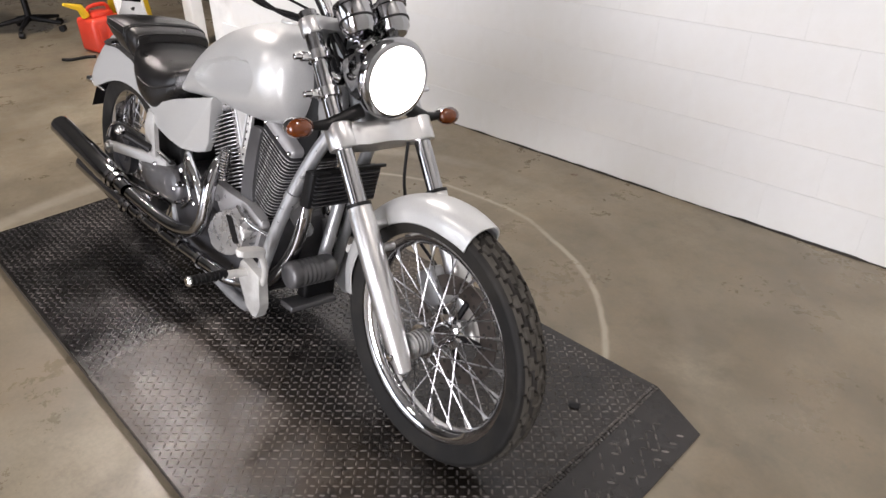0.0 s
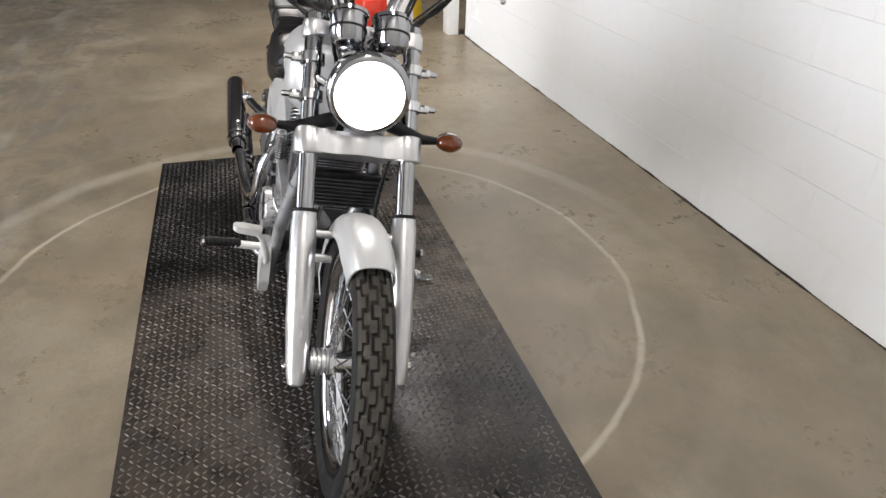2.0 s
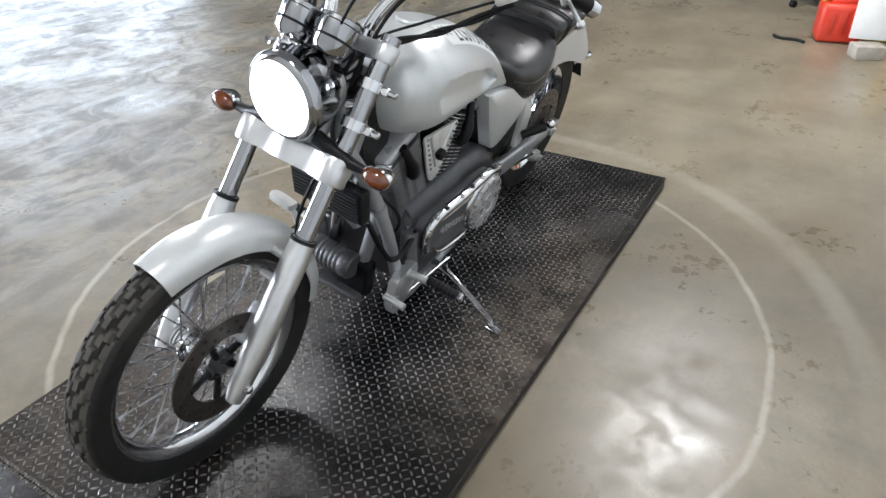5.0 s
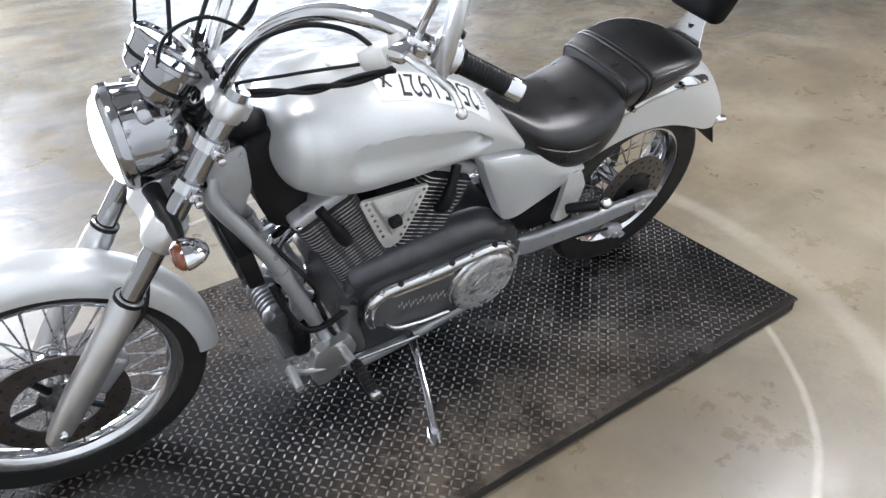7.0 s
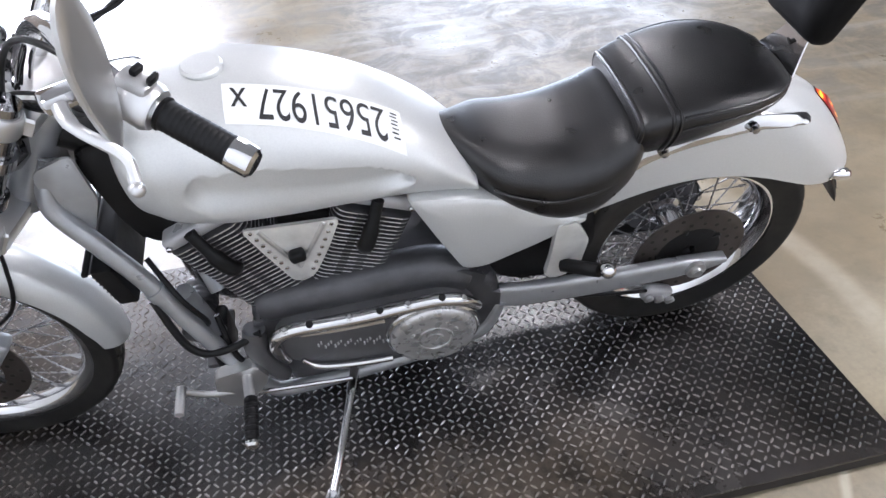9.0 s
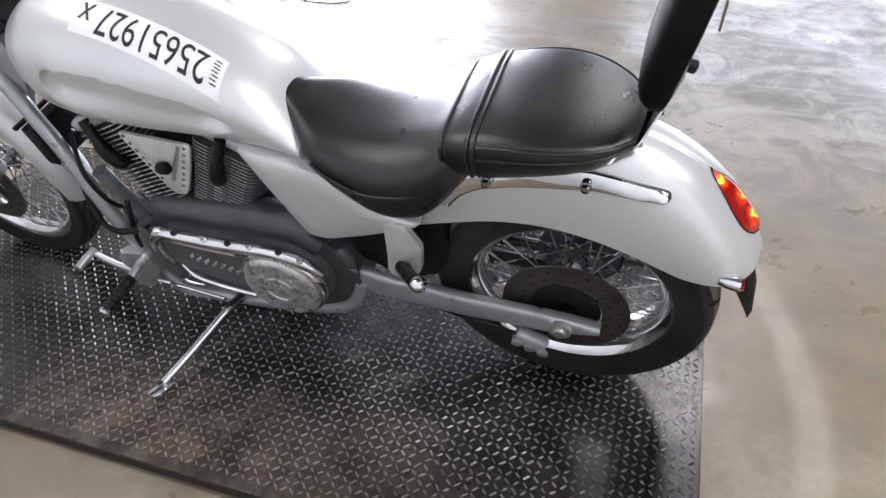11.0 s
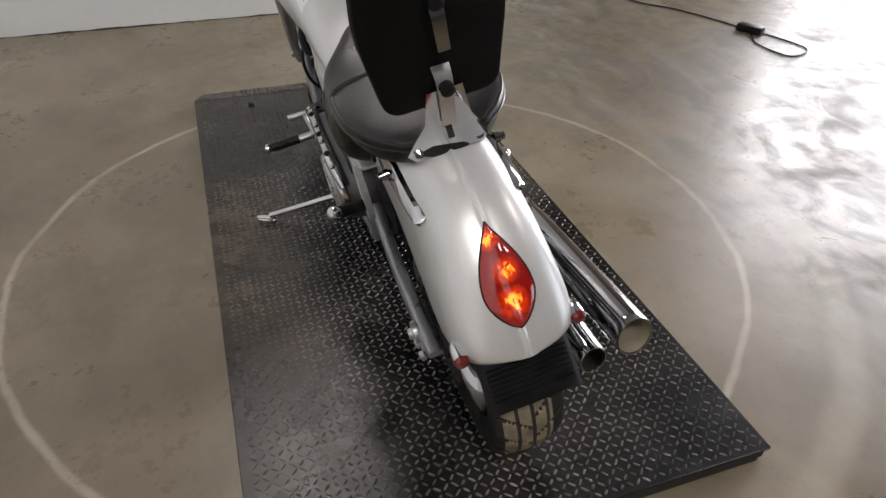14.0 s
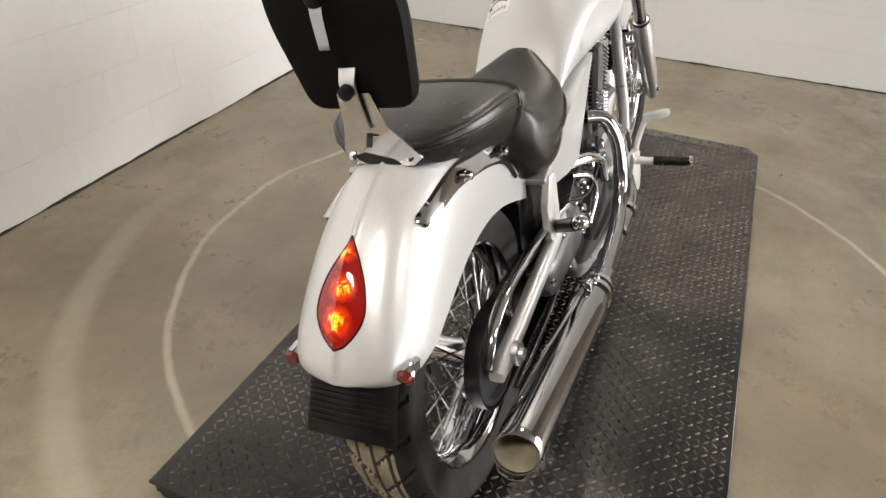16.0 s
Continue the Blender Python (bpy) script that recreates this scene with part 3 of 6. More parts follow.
def wheel(name, c, m, rim_r, rim_w, tyre_r, tyre_w, tyre_mat, spokes, groove, hub_w, label, block=None, worn=0.8):
    ax = Matrix.Translation(c) @ pose(0, 0, 0, 0, 0, 90)
    bm = B()
    w = rim_w
    prof = [(-w, rim_r), (-w, rim_r + 0.012), (-w * 0.86, rim_r + 0.012), (-w * 0.8, rim_r - 0.004), (-w * 0.45, rim_r - 0.016), (0, rim_r - 0.02),
            (w * 0.45, rim_r - 0.016), (w * 0.8, rim_r - 0.004), (w * 0.86, rim_r + 0.012), (w, rim_r + 0.012), (w, rim_r),
            (w * 0.84, rim_r - 0.012), (w * 0.5, rim_r - 0.024), (0, rim_r - 0.028), (-w * 0.5, rim_r - 0.024), (-w * 0.84, rim_r - 0.012)]
    lathe(bm, prof, ax, 72, closed=True)
    rim = part(name, bm, CHROME, bike, label, m)
    # tyre with cut grooves
    bm = B()
    na, nc = 520, 44
    rings = []
    h = tyre_r - rim_r
    for i in range(na):
        a = 2 * math.pi * i / na
        ring = []
        for j in range(nc):
            u = -1 + 2 * j / (nc - 1)
            q = u * 2.25
            y = tyre_w * math.sin(q) * (1.0 if abs(q) < 1.571 else 1.0)
            if abs(q) > 1.571:
                y = tyre_w * math.copysign(1, q) * (1 - 0.55 * (abs(q) - 1.571) / 0.68 * (1 - w / tyre_w * 0.9))
            r = rim_r + 0.006 + (h - 0.006) * (0.5 + 0.5 * math.cos(q)) ** 0.62 if abs(q) < 1.571 else rim_r + 0.006 + (h - 0.006) * 0.65 * max(0, 1 - (abs(q) - 1.571) / 0.68) ** 0.9
            if abs(q) < 1.25 and groove(i / na, y / tyre_w):
                r -= 0.007
            ring.append(c + Vector((r * math.cos(a), y, r * math.sin(a))))
        rings.append(ring)
    loft(bm, rings, closed=True)
    for f in bm.faces:
        mid = f.calc_center_median()
        a_ = (math.atan2(mid.z - c.z, mid.x - c.x) / (2 * math.pi)) % 1
        if math.hypot(mid.x - c.x, mid.z - c.z) > rim_r + h * 0.55 and groove(a_ - 0.5 / na, mid.y / tyre_w):
            f.material_index = 1
        elif block and -tyre_w * worn < mid.y < tyre_w * 0.80 and math.hypot(mid.x - c.x, mid.z - c.z) > rim_r + h * 0.5:
            f.material_index = 2
    part("tyre", bm, [tyre_mat, EDGE, block], rim, "black rubber tyre with cut tread")
    bm = B()
    hw = hub_w
    lathe(bm, [(-hw, 0.015), (-hw, 0.045), (-hw + 0.012, 0.048), (-hw + 0.016, 0.03), (0, 0.027), (hw - 0.016, 0.03), (hw - 0.012, 0.048), (hw, 0.045), (hw, 0.015)], ax, 28)
    part("hub", bm, CHROME, rim, "polished hub")
    bm = B()
    a0, lean_ = 0.0, 0.55
    p0 = c + Vector((0.044 * math.cos(lean_), hw - 0.006, 0.044 * math.sin(lean_)))
    p1 = c + Vector((rim_r - 0.018, w * 0.25, 0))
    tube(bm, [p0, p0.lerp(p1, 0.5), p0.lerp(p1, 0.86), p0.lerp(p1, 0.87), p1], [0.0021, 0.0021, 0.0021, 0.0036, 0.0036], 6)
    first = part("spoke", bm, SPOKE, rim)
    for k in range(1, spokes):
        side, cross = k % 2, (k // 2) % 2
        mm = Matrix.Translation(c) @ Matrix.Rotation(2 * math.pi * k / spokes, 4, (0, 1, 0)) @ Matrix.Diagonal((1, -1 if side else 1, -1 if cross else 1, 1)) @ Matrix.Translation(-c)
        share("spoke", first, rim, mm)
    return rim


def groove_front(a, y):
    """Zig-zag grooves round the tyre with short cuts across the shoulders."""
    n = 30
    if abs(y) > 0.80:
        return False
    f = (a * n) % 1
    for c0, ph_ in ((0.0, 0.0), (0.44, 0.25), (-0.44, 0.25)):
        g_ = (f + ph_) % 1
        step = 0.12 if g_ < 0.5 else -0.12
        if abs(y - c0 - step) < 0.042 or (min(g_, abs(g_ - 0.5), 1 - g_) < 0.045 and abs(y - c0) < 0.16):
            return True
    return abs(y) > 0.5 and abs(((f + (0.5 if y > 0 else 0)) % 1) - 0.5) < 0.05


def groove_rear(a, y):
    p = (a * 26) % 1
    q = (p + 0.9 * abs(y) + (0.5 if y > 0 else 0)) % 1
    return (abs(y) > 0.08 and q < 0.12 and abs(y) < 0.9) or abs(abs(y) - 0.42) < 0.03 or (abs(y) < 0.035)


def disc(name, parent, c, y, r_in, r_out, slots, solid=True):
    bm = B()
    ax = Matrix.Translation(c) @ pose(0, 0, 0, 0, 0, 90)
    lathe(bm, [(y - 0.0025, r_in), (y - 0.0025, r_out), (y + 0.0025, r_out), (y + 0.0025, r_in)], ax, 60, closed=True)
    d = part(name, bm, DISC, parent, "drilled steel brake disc")
    bm = B()
    for k in range(5):
        a = 2 * math.pi * k / 5
        e = Vector((math.cos(a), 0, math.sin(a)))
        tube(bm, [c + Vector((0, y * 0.8, 0)) + e * 0.035, c + Vector((0, y, 0)) + e * (r_in + 0.006)], 0.009, 8)
    if solid:
        lathe(bm, [(y - 0.004, 0.02), (y - 0.004, r_in - 0.002), (y + 0.0015, r_in - 0.002), (y + 0.0015, 0.02)], ax, 40, closed=True)
    part("carrier", bm, BLACK, parent)
    bm = B()
    for k in range(slots):
        for rr, off in ((0.3, 0), (0.7, 0.5)):
            a = 2 * math.pi * (k + off) / slots
            rad = r_in + (r_out - r_in) * rr
            lathe(bm, [(-0.0032, 0.0055), (0.0032, 0.0055)], aim(c + Vector((rad * math.cos(a), y, rad * math.sin(a))), (0, 1, 0)), 8)
    part("vent_hole", bm, EDGE, parent)
    return d


fw = wheel("front_wheel", FA, STEER, 0.272, 0.032, 0.342, 0.046, RUBBER, 40, groove_front, 0.052, "chrome spoked front wheel", TREAD)
disc("brake_disc", fw, FA, 0.066, 0.095, 0.150, 18, False)
# dusty tan ends early on the right: that shoulder's shade is given as colour
rw = wheel("rear_wheel", RA, None, 0.232, 0.062, 0.330, 0.077, RUBBER, 40, groove_rear, 0.07, "chrome spoked rear wheel", TREAD_TAN, 0.5)
disc("brake_disc", rw, RA, 0.088, 0.085, 0.148, 18)
bm = B()
ax = Matrix.Translation(RA) @ pose(0, 0, 0, 0, 0, 90)
lathe(bm, [(-0.106, 0.02), (-0.110, 0.045), (-0.100, 0.052), (-0.100, 0.086), (-0.114, 0.092), (-0.114, 0.102), (-0.082, 0.102), (-0.082, 0.02)], ax, 48)
part("drive_pulley", bm, ENGINE, rw, "dark toothed belt pulley")

bm = B()
prof = [(0.052, 0.018)]
for k in range(4):
    prof += [(0.053 + k * 0.011, 0.033), (0.058 + k * 0.011, 0.033), (0.059 + k * 0.011, 0.024), (0.063 + k * 0.011, 0.024)]
lathe(bm, prof + [(0.098, 0.018)], Matrix.Translation(FA) @ pose(0, 0, 0, 0, 0, -90), 28)
part("ribbed_spacer", bm, ALU, fw, "ribbed chrome axle spacer")

# fork
for sy in (1, -1):
    y = 0.127 * sy
    bm = B()
    tube(bm, [on_fork(0.34, y), on_fork(0.87, y)], 0.0225, 20)
    tube_o = part("fork_tube", bm, DIM_REFLECTION_CHROME, bike, "chrome upper fork tube", STEER)
    bm = B()
    prof = [(-0.06, 0.012), (-0.055, 0.02), (-0.02, 0.026), (0.05, 0.030), (0.10, 0.0325), (0.345, 0.0325), (0.352, 0.030), (0.372, 0.030), (0.374, 0.023)]
    lathe(bm, prof, aim(on_fork(0, y), FORK), 24)
    sl = part("fork_slider", bm, ALU, bike, "satin aluminium fork slider", STEER)
    bm = B()
    lathe(bm, [(0.0, 0.0), (0.0, 0.021), (0.010, 0.021), (0.013, 0.016), (0.013, 0.010), (0.020, 0.009), (0.021, 0.0)], aim(on_fork(0.85, y), FORK), 8)
    part("fork_cap", bm, CHROME, tube_o, "chrome fork cap nut")
    bm = B()
    lathe(bm, [(0.366, 0.029), (0.366, 0.0315), (0.375, 0.0315), (0.375, 0.029)], aim(on_fork(0, y), FORK), 24, closed=True)
    part("dust_seal", bm, BLACK, sl)
    bm = B()
    lathe(bm, [(-0.012, 0.004), (-0.012, 0.011), (0.004, 0.011), (0.008, 0.007), (0.008, 0.0)], aim(on_fork(-0.01, y + sy * 0.027), (0, sy, 0)), 12)
    part("axle_nut", bm, CHROME, sl)
    for s in (0.66, 0.755):
        bm = B()
        lathe(bm, [(-0.012, 0.024), (-0.012, 0.031), (0.012, 0.031), (0.012, 0.024)], aim(on_fork(s, y), FORK), 20, closed=True)
        box(bm, 0.02, 0.03, 0.02, aim(on_fork(s, y + sy * 0.038), FORK), 0.003)
        cl = part("bracket_clamp", bm, CHROME, bike, "chrome clamp on the fork tube", STEER)
        bm = B()
        lathe(bm, [(-0.01, 0.0), (-0.01, 0.008), (0.012, 0.008), (0.014, 0.005), (0.014, 0.0)], aim(on_fork(s, y + sy * 0.058), (0, sy, 0)), 8)
        part("bolt", bm, CHROME, cl)


def yoke(name, s, h, depth, material, label, cap=0.037):
    bm = B()
    m = STEER
    f = FORK
    fr = Vector((0.8345, 0, 0.551))
    base = on_fork(s)
    poly = []
    for k in range(25):
        u = -1 + 2 * k / 24
        poly.append((u * 0.127, 0.028 + 0.006 * math.cos(u * math.pi * 2)))
    back = [(0.127 - 0.254 * k / 12, -depth * (1 - 0.5 * abs(1 - k / 6)) * 0.9 - 0.02) for k in range(13)]
    ring = poly + back
    rings = [[base + f * z + fr * (q * e) + Vector((0, p * e, 0)) for p, q in ring] for z, e in ((-h / 2, 0.97), (-h / 2 + 0.004, 1), (h / 2 - 0.004, 1), (h / 2, 0.97))]
    loft(bm, rings)
    for sy in (1, -1):
        lathe(bm, [(-h / 2 - 0.002, 0.0), (-h / 2 - 0.002, cap - 0.002), (-h / 2 + 0.003, cap), (h / 2 - 0.001, cap), (h / 2 + 0.004, cap - 0.003), (h / 2 + 0.004, 0.0)], aim(on_fork(s, 0.127 * sy), f), 24)
    return part(name, bm, material, bike, label, m)


yoke("lower_yoke", 0.545, 0.058, 0.05, ALU, "polished aluminium lower fork yoke")
yoke("upper_yoke", 0.83, 0.035, 0.05, ALU, "aluminium upper fork yoke", 0.029)

# front fender
bm = B()
rings = []
for i in range(33):
    a = radians(71 + (183 - 71) * i / 32)
    end = min(i, 32 - i) / 32
    R = 0.372
    wdt = 0.060 * (0.80 + 0.20 * min(1, end * 8)) if i > 16 else 0.060 * (0.88 + 0.12 * min(1, end * 8))
    dep = 0.062 if i < 16 else 0.062 - 0.01 * (i - 16) / 16
    ring = []
    for rr, ww, rev in ((0.0, 0.0, 1), (0.0035, 0.0035, -1)):
        for k in range(17):
            q = radians(-90 + 180 * k / 16) * rev
            yy = (wdt - ww) * math.copysign(abs(math.sin(q)) ** 0.75, q)
            zz = R - rr - dep * (1 - max(math.cos(q), 0) ** 0.8)
            ring.append(FA + Vector((zz * math.cos(a), yy, zz * math.sin(a))))
    rings.append(ring)
loft(bm, rings)
ff = part("front_fender", bm, SILVER, bike, "silver painted front fender", STEER)
for sy in (1, -1):
    for q in (0.255, 0.315):
        bm = B()
        tube(bm, [on_fork(q, sy * 0.056, -0.005), on_fork(q, sy * 0.104, 0)], 0.011, 10)
        part("fender_stay", bm, ALU, ff)

# front brake caliper and hose
bm = B()
box(bm, 0.075, 0.05, 0.11, Matrix.Translation(FA + Vector((-0.105, 0.075, 0.075))) @ pose(0, 0, 0, 0, -40, 0), 0.012, 3)
cal = part("front_caliper", bm, FRAME_GREY, bike, "grey brake caliper", STEER)
bm = B()
tube(bm, smooth([FA + Vector((-0.12, 0.085, 0.13)), FA + Vector((-0.22, 0.075, 0.2)), FA + Vector((-0.26, 0.06, 0.32)), FA + Vector((-0.30, 0.09, 0.45)), on_fork(0.56, 0.09, -0.04)], 8), 0.0045, 8)
part("brake_hose", bm, BLACK, cal)

# headlamp
HL = Vector((0.585, 0.002, 0.943))
hd = Vector((0.985, 0, -0.05)).normalized()
hm = aim(HL, hd)
bm = B()
lathe(bm, [(-0.075, 0.0), (-0.072, 0.03), (-0.06, 0.06), (-0.03, 0.083), (0.02, 0.093), (0.065, 0.099), (0.070, 0.103), (0.084, 0.103), (0.092, 0.098), (0.097, 0.089), (0.097, 0.086)], hm, 48)
hl = part("headlamp", bm, DIM_REFLECTION_CHROME, bike, "round chrome headlamp, switched on", STEER)
bm = B()
lathe(bm, [(0.095, 0.0875), (0.106, 0.077), (0.115, 0.055), (0.121, 0.028), (0.123, 0.001)], hm, 48, cap=False)
part("lens", bm, HEAD_LENS, hl, "bright white lit lens")
for sy in (1, -1):
    bm = B()
    tube(bm, [HL + Vector((-0.02, sy * 0.095, -0.02)), HL + Vector((-0.03, sy * 0.125, -0.01))], 0.012, 10)
    part("mount", bm, CHROME, hl)
for k in range(9):
    q = 2 * math.pi * k / 9
    a, b_ = 0.045 * math.sin(q), 0.06 * math.cos(q)
    bm = B()
    tube(bm, smooth([HL + Vector((-0.06, b_ * 0.8, a + 0.02)), HL + Vector((-0.085 - 0.012 * (k % 3), b_ * 1.3, a + 0.06)), HL + Vector((-0.10, b_ * 0.6 + 0.02 * math.sin(3 * q), 0.11 + 0.02 * (k % 2))), HL + Vector((-0.12, b_ * 0.3, 0.06))], 6), 0.0055 if k % 2 else 0.004, 7)
    part("wire", bm, BLACK, hl)

# gauges
for sy in (1, -1):
    g0 = Vector((0.565, sy * 0.054, 1.068))
    gd = Vector((-0.6, 0, 0.8)).normalized()
    bm = B()
    lathe(bm, [(-0.045, 0.0), (-0.044, 0.03), (-0.03, 0.042), (0.025, 0.046), (0.027, 0.05), (0.036, 0.05), (0.038, 0.045), (0.032, 0.043)], aim(g0, gd), 32)
    ga = part("gauge", bm, DIM_REFLECTION_CHROME, bike, "chrome instrument pod", STEER)
    bm = B()
    lathe(bm, [(0.030, 0.043), (0.031, 0.0005)], aim(g0, gd), 32, cap=False)
    part("dial", bm, BLACK, ga, "black dial face")
    bm = B()
    lathe(bm, [(-0.012, 0.0435), (-0.012, 0.0462), (-0.007, 0.0465), (-0.007, 0.0440)], aim(g0, gd), 32, closed=True)
    part("band", bm, BLACK, ga)
    bm = B()
    lathe(bm, [(0.0, 0.0), (0.0, 0.027), (0.016, 0.031), (0.022, 0.029), (0.025, 0.024), (0.021, 0.020), (0.020, 0.0)], aim(g0 + Vector((0.038, -sy * 0.008, -0.064)), (1, 0, -0.25)), 24)
    part("warning_lamp_pod", bm, DIM_REFLECTION_CHROME, ga, "small round chrome pod under the gauge")
bm = B()
box(bm, 0.05, 0.15, 0.02, Matrix.Translation((0.555, 0, 1.03)) @ pose(0, 0, 0, 0, 25, 0), 0.006)
part("gauge_bracket", bm, CHROME, bike, "chrome gauge bracket", STEER)

# turn signals
for sy in (1, -1):
    c = Vector((0.622, sy * 0.239, 0.823))
    bm = B()
    tube(bm, [on_fork(0.60, sy * 0.07, 0.035), Vector((0.622, sy * 0.16, 0.823)), Vector((0.622, sy * 0.207, 0.823))], [0.019, 0.015, 0.010], 12)
    st = part("signal_arm", bm, BLACK, bike, "black turn signal arm", STEER)
    bm = B()
    lathe(bm, [(-0.042, 0.0), (-0.040, 0.010), (-0.028, 0.022), (-0.006, 0.030), (0.006, 0.031), (0.006, 0.0)], aim(c, (1, 0, 0)) @ Matrix.Diagonal((1, 1.22, 0.82, 1)), 24)
    part("signal_shell", bm, CHROME, st, "chrome bullet shell")
    bm = B()
    lathe(bm, [(0.0065, 0.0295), (0.016, 0.027), (0.024, 0.018), (0.027, 0.001)], aim(c, (1, 0, 0)) @ Matrix.Diagonal((1, 1.22, 0.82, 1)), 24)
    part("signal_lens", bm, AMBER, st, "amber lens")

# handlebar, grips, controls, mirrors
bar = [(0.462, 0.055, 1.045), (0.435, 0.068, 1.095), (0.385, 0.110, 1.160), (0.325, 0.190, 1.212), (0.265, 0.285, 1.228), (0.19, 0.362, 1.198), (0.088, 0.417, 1.145)]
for sy in (1, -1):
    P = [(x, sy * y, z) for x, y, z in bar]
    bm = B()
    tube(bm, smooth(P, 6), 0.0155, 14)
    hb = part("handlebar", bm, CHROME, bike, "chrome pullback handlebar", STEER)
    a, e = Vector(P[-2]), Vector(P[-1])
    d = (e - a).normalized()
    a = e - d * 0.095
    bm = B()
    prof = [(0.0, 0.0), (0.0, 0.021), (0.004, 0.022), (0.006, 0.0195)]
    for k in range(12):
        prof += [(0.008 + k * 0.007, 0.0196), (0.012 + k * 0.007, 0.0196), (0.013 + k * 0.007, 0.019), (0.0148 + k * 0.007, 0.019)]
    prof += [(0.094, 0.0)]
    lathe(bm, prof, aim(a, d), 18)
    part("grip", bm, BLACK, hb, "black rubber grip")
    bm = B()
    lathe(bm, [(0, 0.0), (0, 0.020), (0.006, 0.021), (0.028, 0.020), (0.032, 0.015), (0.032, 0.0)], aim(e - d * 0.005, d), 16)
    part("bar_end", bm, CHROME, hb, "chrome bar end")
    bm = B()
    pc = a - d * 0.022
    lathe(bm, [(-0.026, 0.0), (-0.026, 0.022), (-0.022, 0.028), (0.010, 0.030), (0.018, 0.026), (0.018, 0.0)], aim(pc, d), 20)
    box(bm, 0.04, 0.03, 0.03, aim(pc + Vector((0.0, 0, 0.024)), d), 0.007, 2)
    part("control_housing", bm, ALU, hb, "aluminium switch housing")
    bm = B()
    for k, w in ((-0.008, 0.009), (0.012, 0.007)):
        box(bm, w, 0.018, 0.012, aim(pc + d * k + Vector((-0.012, 0, 0.038)), d), 0.003)
    part("switch", bm, BLACK, hb, "black switch buttons")
    bm = B()
    q = pc - d * 0.045 + Vector((0.012, sy * 0.004, 0.002))
    box(bm, 0.04, 0.036, 0.03, aim(q, d), 0.006, 2)
    box(bm, 0.06, 0.03, 0.022, aim(q + Vector((0.03, sy * 0.012, 0.0)), (0.8, sy * 0.5, 0)), 0.006, 2)
    part("lever_perch", bm, CHROME, hb, "chrome lever perch")
    bm = B()
    q2 = q + Vector((0.035, sy * 0.03, 0.0))
    L_ = smooth([q2, q2 + Vector((-0.018, sy * 0.03, -0.012)), Vector((0.205, sy * 0.425, 1.165)), Vector((0.198, sy * 0.45, 1.137))], 6)
    tube(bm, L_, [0.009] * 6 + [0.0075] * (len(L_) - 6), 10, flat=0.6)
    bmesh.ops.create_uvsphere(bm, u_segments=12, v_segments=8, radius=0.010, matrix=Matrix.Translation(L_[-1]))
    part("lever", bm, ALU, hb, "aluminium hand lever with a ball end")
    bm = B()
    tube(bm, smooth([q + Vector((0, 0, 0.01)), q + Vector((-0.006, sy * 0.02, 0.06)), q + Vector((-0.02, sy * 0.045, 0.14))], 5), 0.0075, 10)
    mi_ = part("mirror_stem", bm, CHROME, bike, "chrome mirror stem", STEER)
    # long blade-shaped mirror, its foot level with the lever
    up_, wide = Vector((-0.10, sy * 0.10, 0.99)).normalized(), Vector((0.35, sy * 0.93, -0.06)).normalized()
    back_ = up_.cross(wide).normalized()
    mc = Vector((0.205, sy * 0.412, 1.262))
    bm = B()
    rings = []
    for a_, e_ in ((-0.012, 0.35), (-0.010, 0.75), (-0.003, 0.97), (0.004, 1.0), (0.006, 0.93)):
        ring = []
        for t in (2 * math.pi * k / 32 for k in range(32)):
            c_, s_ = math.cos(t), math.sin(t)
            ring.append(mc + back_ * a_ + up_ * (0.098 * e_ * s_) + wide * (0.029 * e_ * (1 + 0.25 * s_) * c_))
        rings.append(ring)
    loft(bm, rings)
    part("mirror_head", bm, ALU, mi_, "long pale mirror shell")
for sy in (1, -1):
    bm = B()
    tube(bm, [(0.478, sy * 0.055, 1.02), (0.462, sy * 0.055, 1.062)], 0.019, 14)
    part("riser", bm, CHROME, bike, "chrome handlebar riser", STEER)


def cable(pts, r=0.0045):
    bm = B()
    tube(bm, smooth(pts, 9), r, 8)
    part("cable", bm, BLACK, bike, "black control cable", STEER)


for sy in (1, -1):
    # each side: one cable in a high arc, a straight one, and a pair twisted together
    cable([(0.262, sy * 0.272, 1.172), (0.300, sy * 0.245, 1.200), (0.362, sy * 0.190, 1.194), (0.43, sy * 0.12, 1.135), (0.488, sy * 0.085, 1.035), (0.515, sy * 0.06, 0.94)], 0.0048)
    cable([(0.262, sy * 0.272, 1.150), (0.38, sy * 0.170, 1.098), (0.485, sy * 0.080, 1.042), (0.535, sy * 0.05, 0.95)], 0.0034)
    for ph_ in (0.0, math.pi):
        line = smooth([(0.238, sy * 0.292, 1.142), (0.30, sy * 0.215, 1.088), (0.352, sy * 0.160, 1.056), (0.43, sy * 0.11, 1.040), (0.488, sy * 0.075, 1.030), (0.53, sy * 0.045, 0.96)], 7)
        cable([p + Vector((0, 0.0045 * math.cos(ph_ + k * 0.42), 0.0045 * math.sin(ph_ + k * 0.42))) for k, p in enumerate(line)], 0.0052)
    bm = B()
    box(bm, 0.055, 0.050, 0.036, aim((0.262, sy * 0.282, 1.168), (0.5, -sy * 0.7, -0.4)), 0.008, 2)
    box(bm, 0.034, 0.034, 0.05, aim((0.240, sy * 0.318, 1.200), (0.3, -sy * 0.8, -0.2)), 0.008, 2)
    part("perch_body", bm, PALE_METAL, bike, "pale lever perch body", STEER)
cable([(0.24, -0.34, 1.225), (0.36, -0.25, 1.30), (0.48, -0.12, 1.25), (0.53, -0.05, 1.08)])
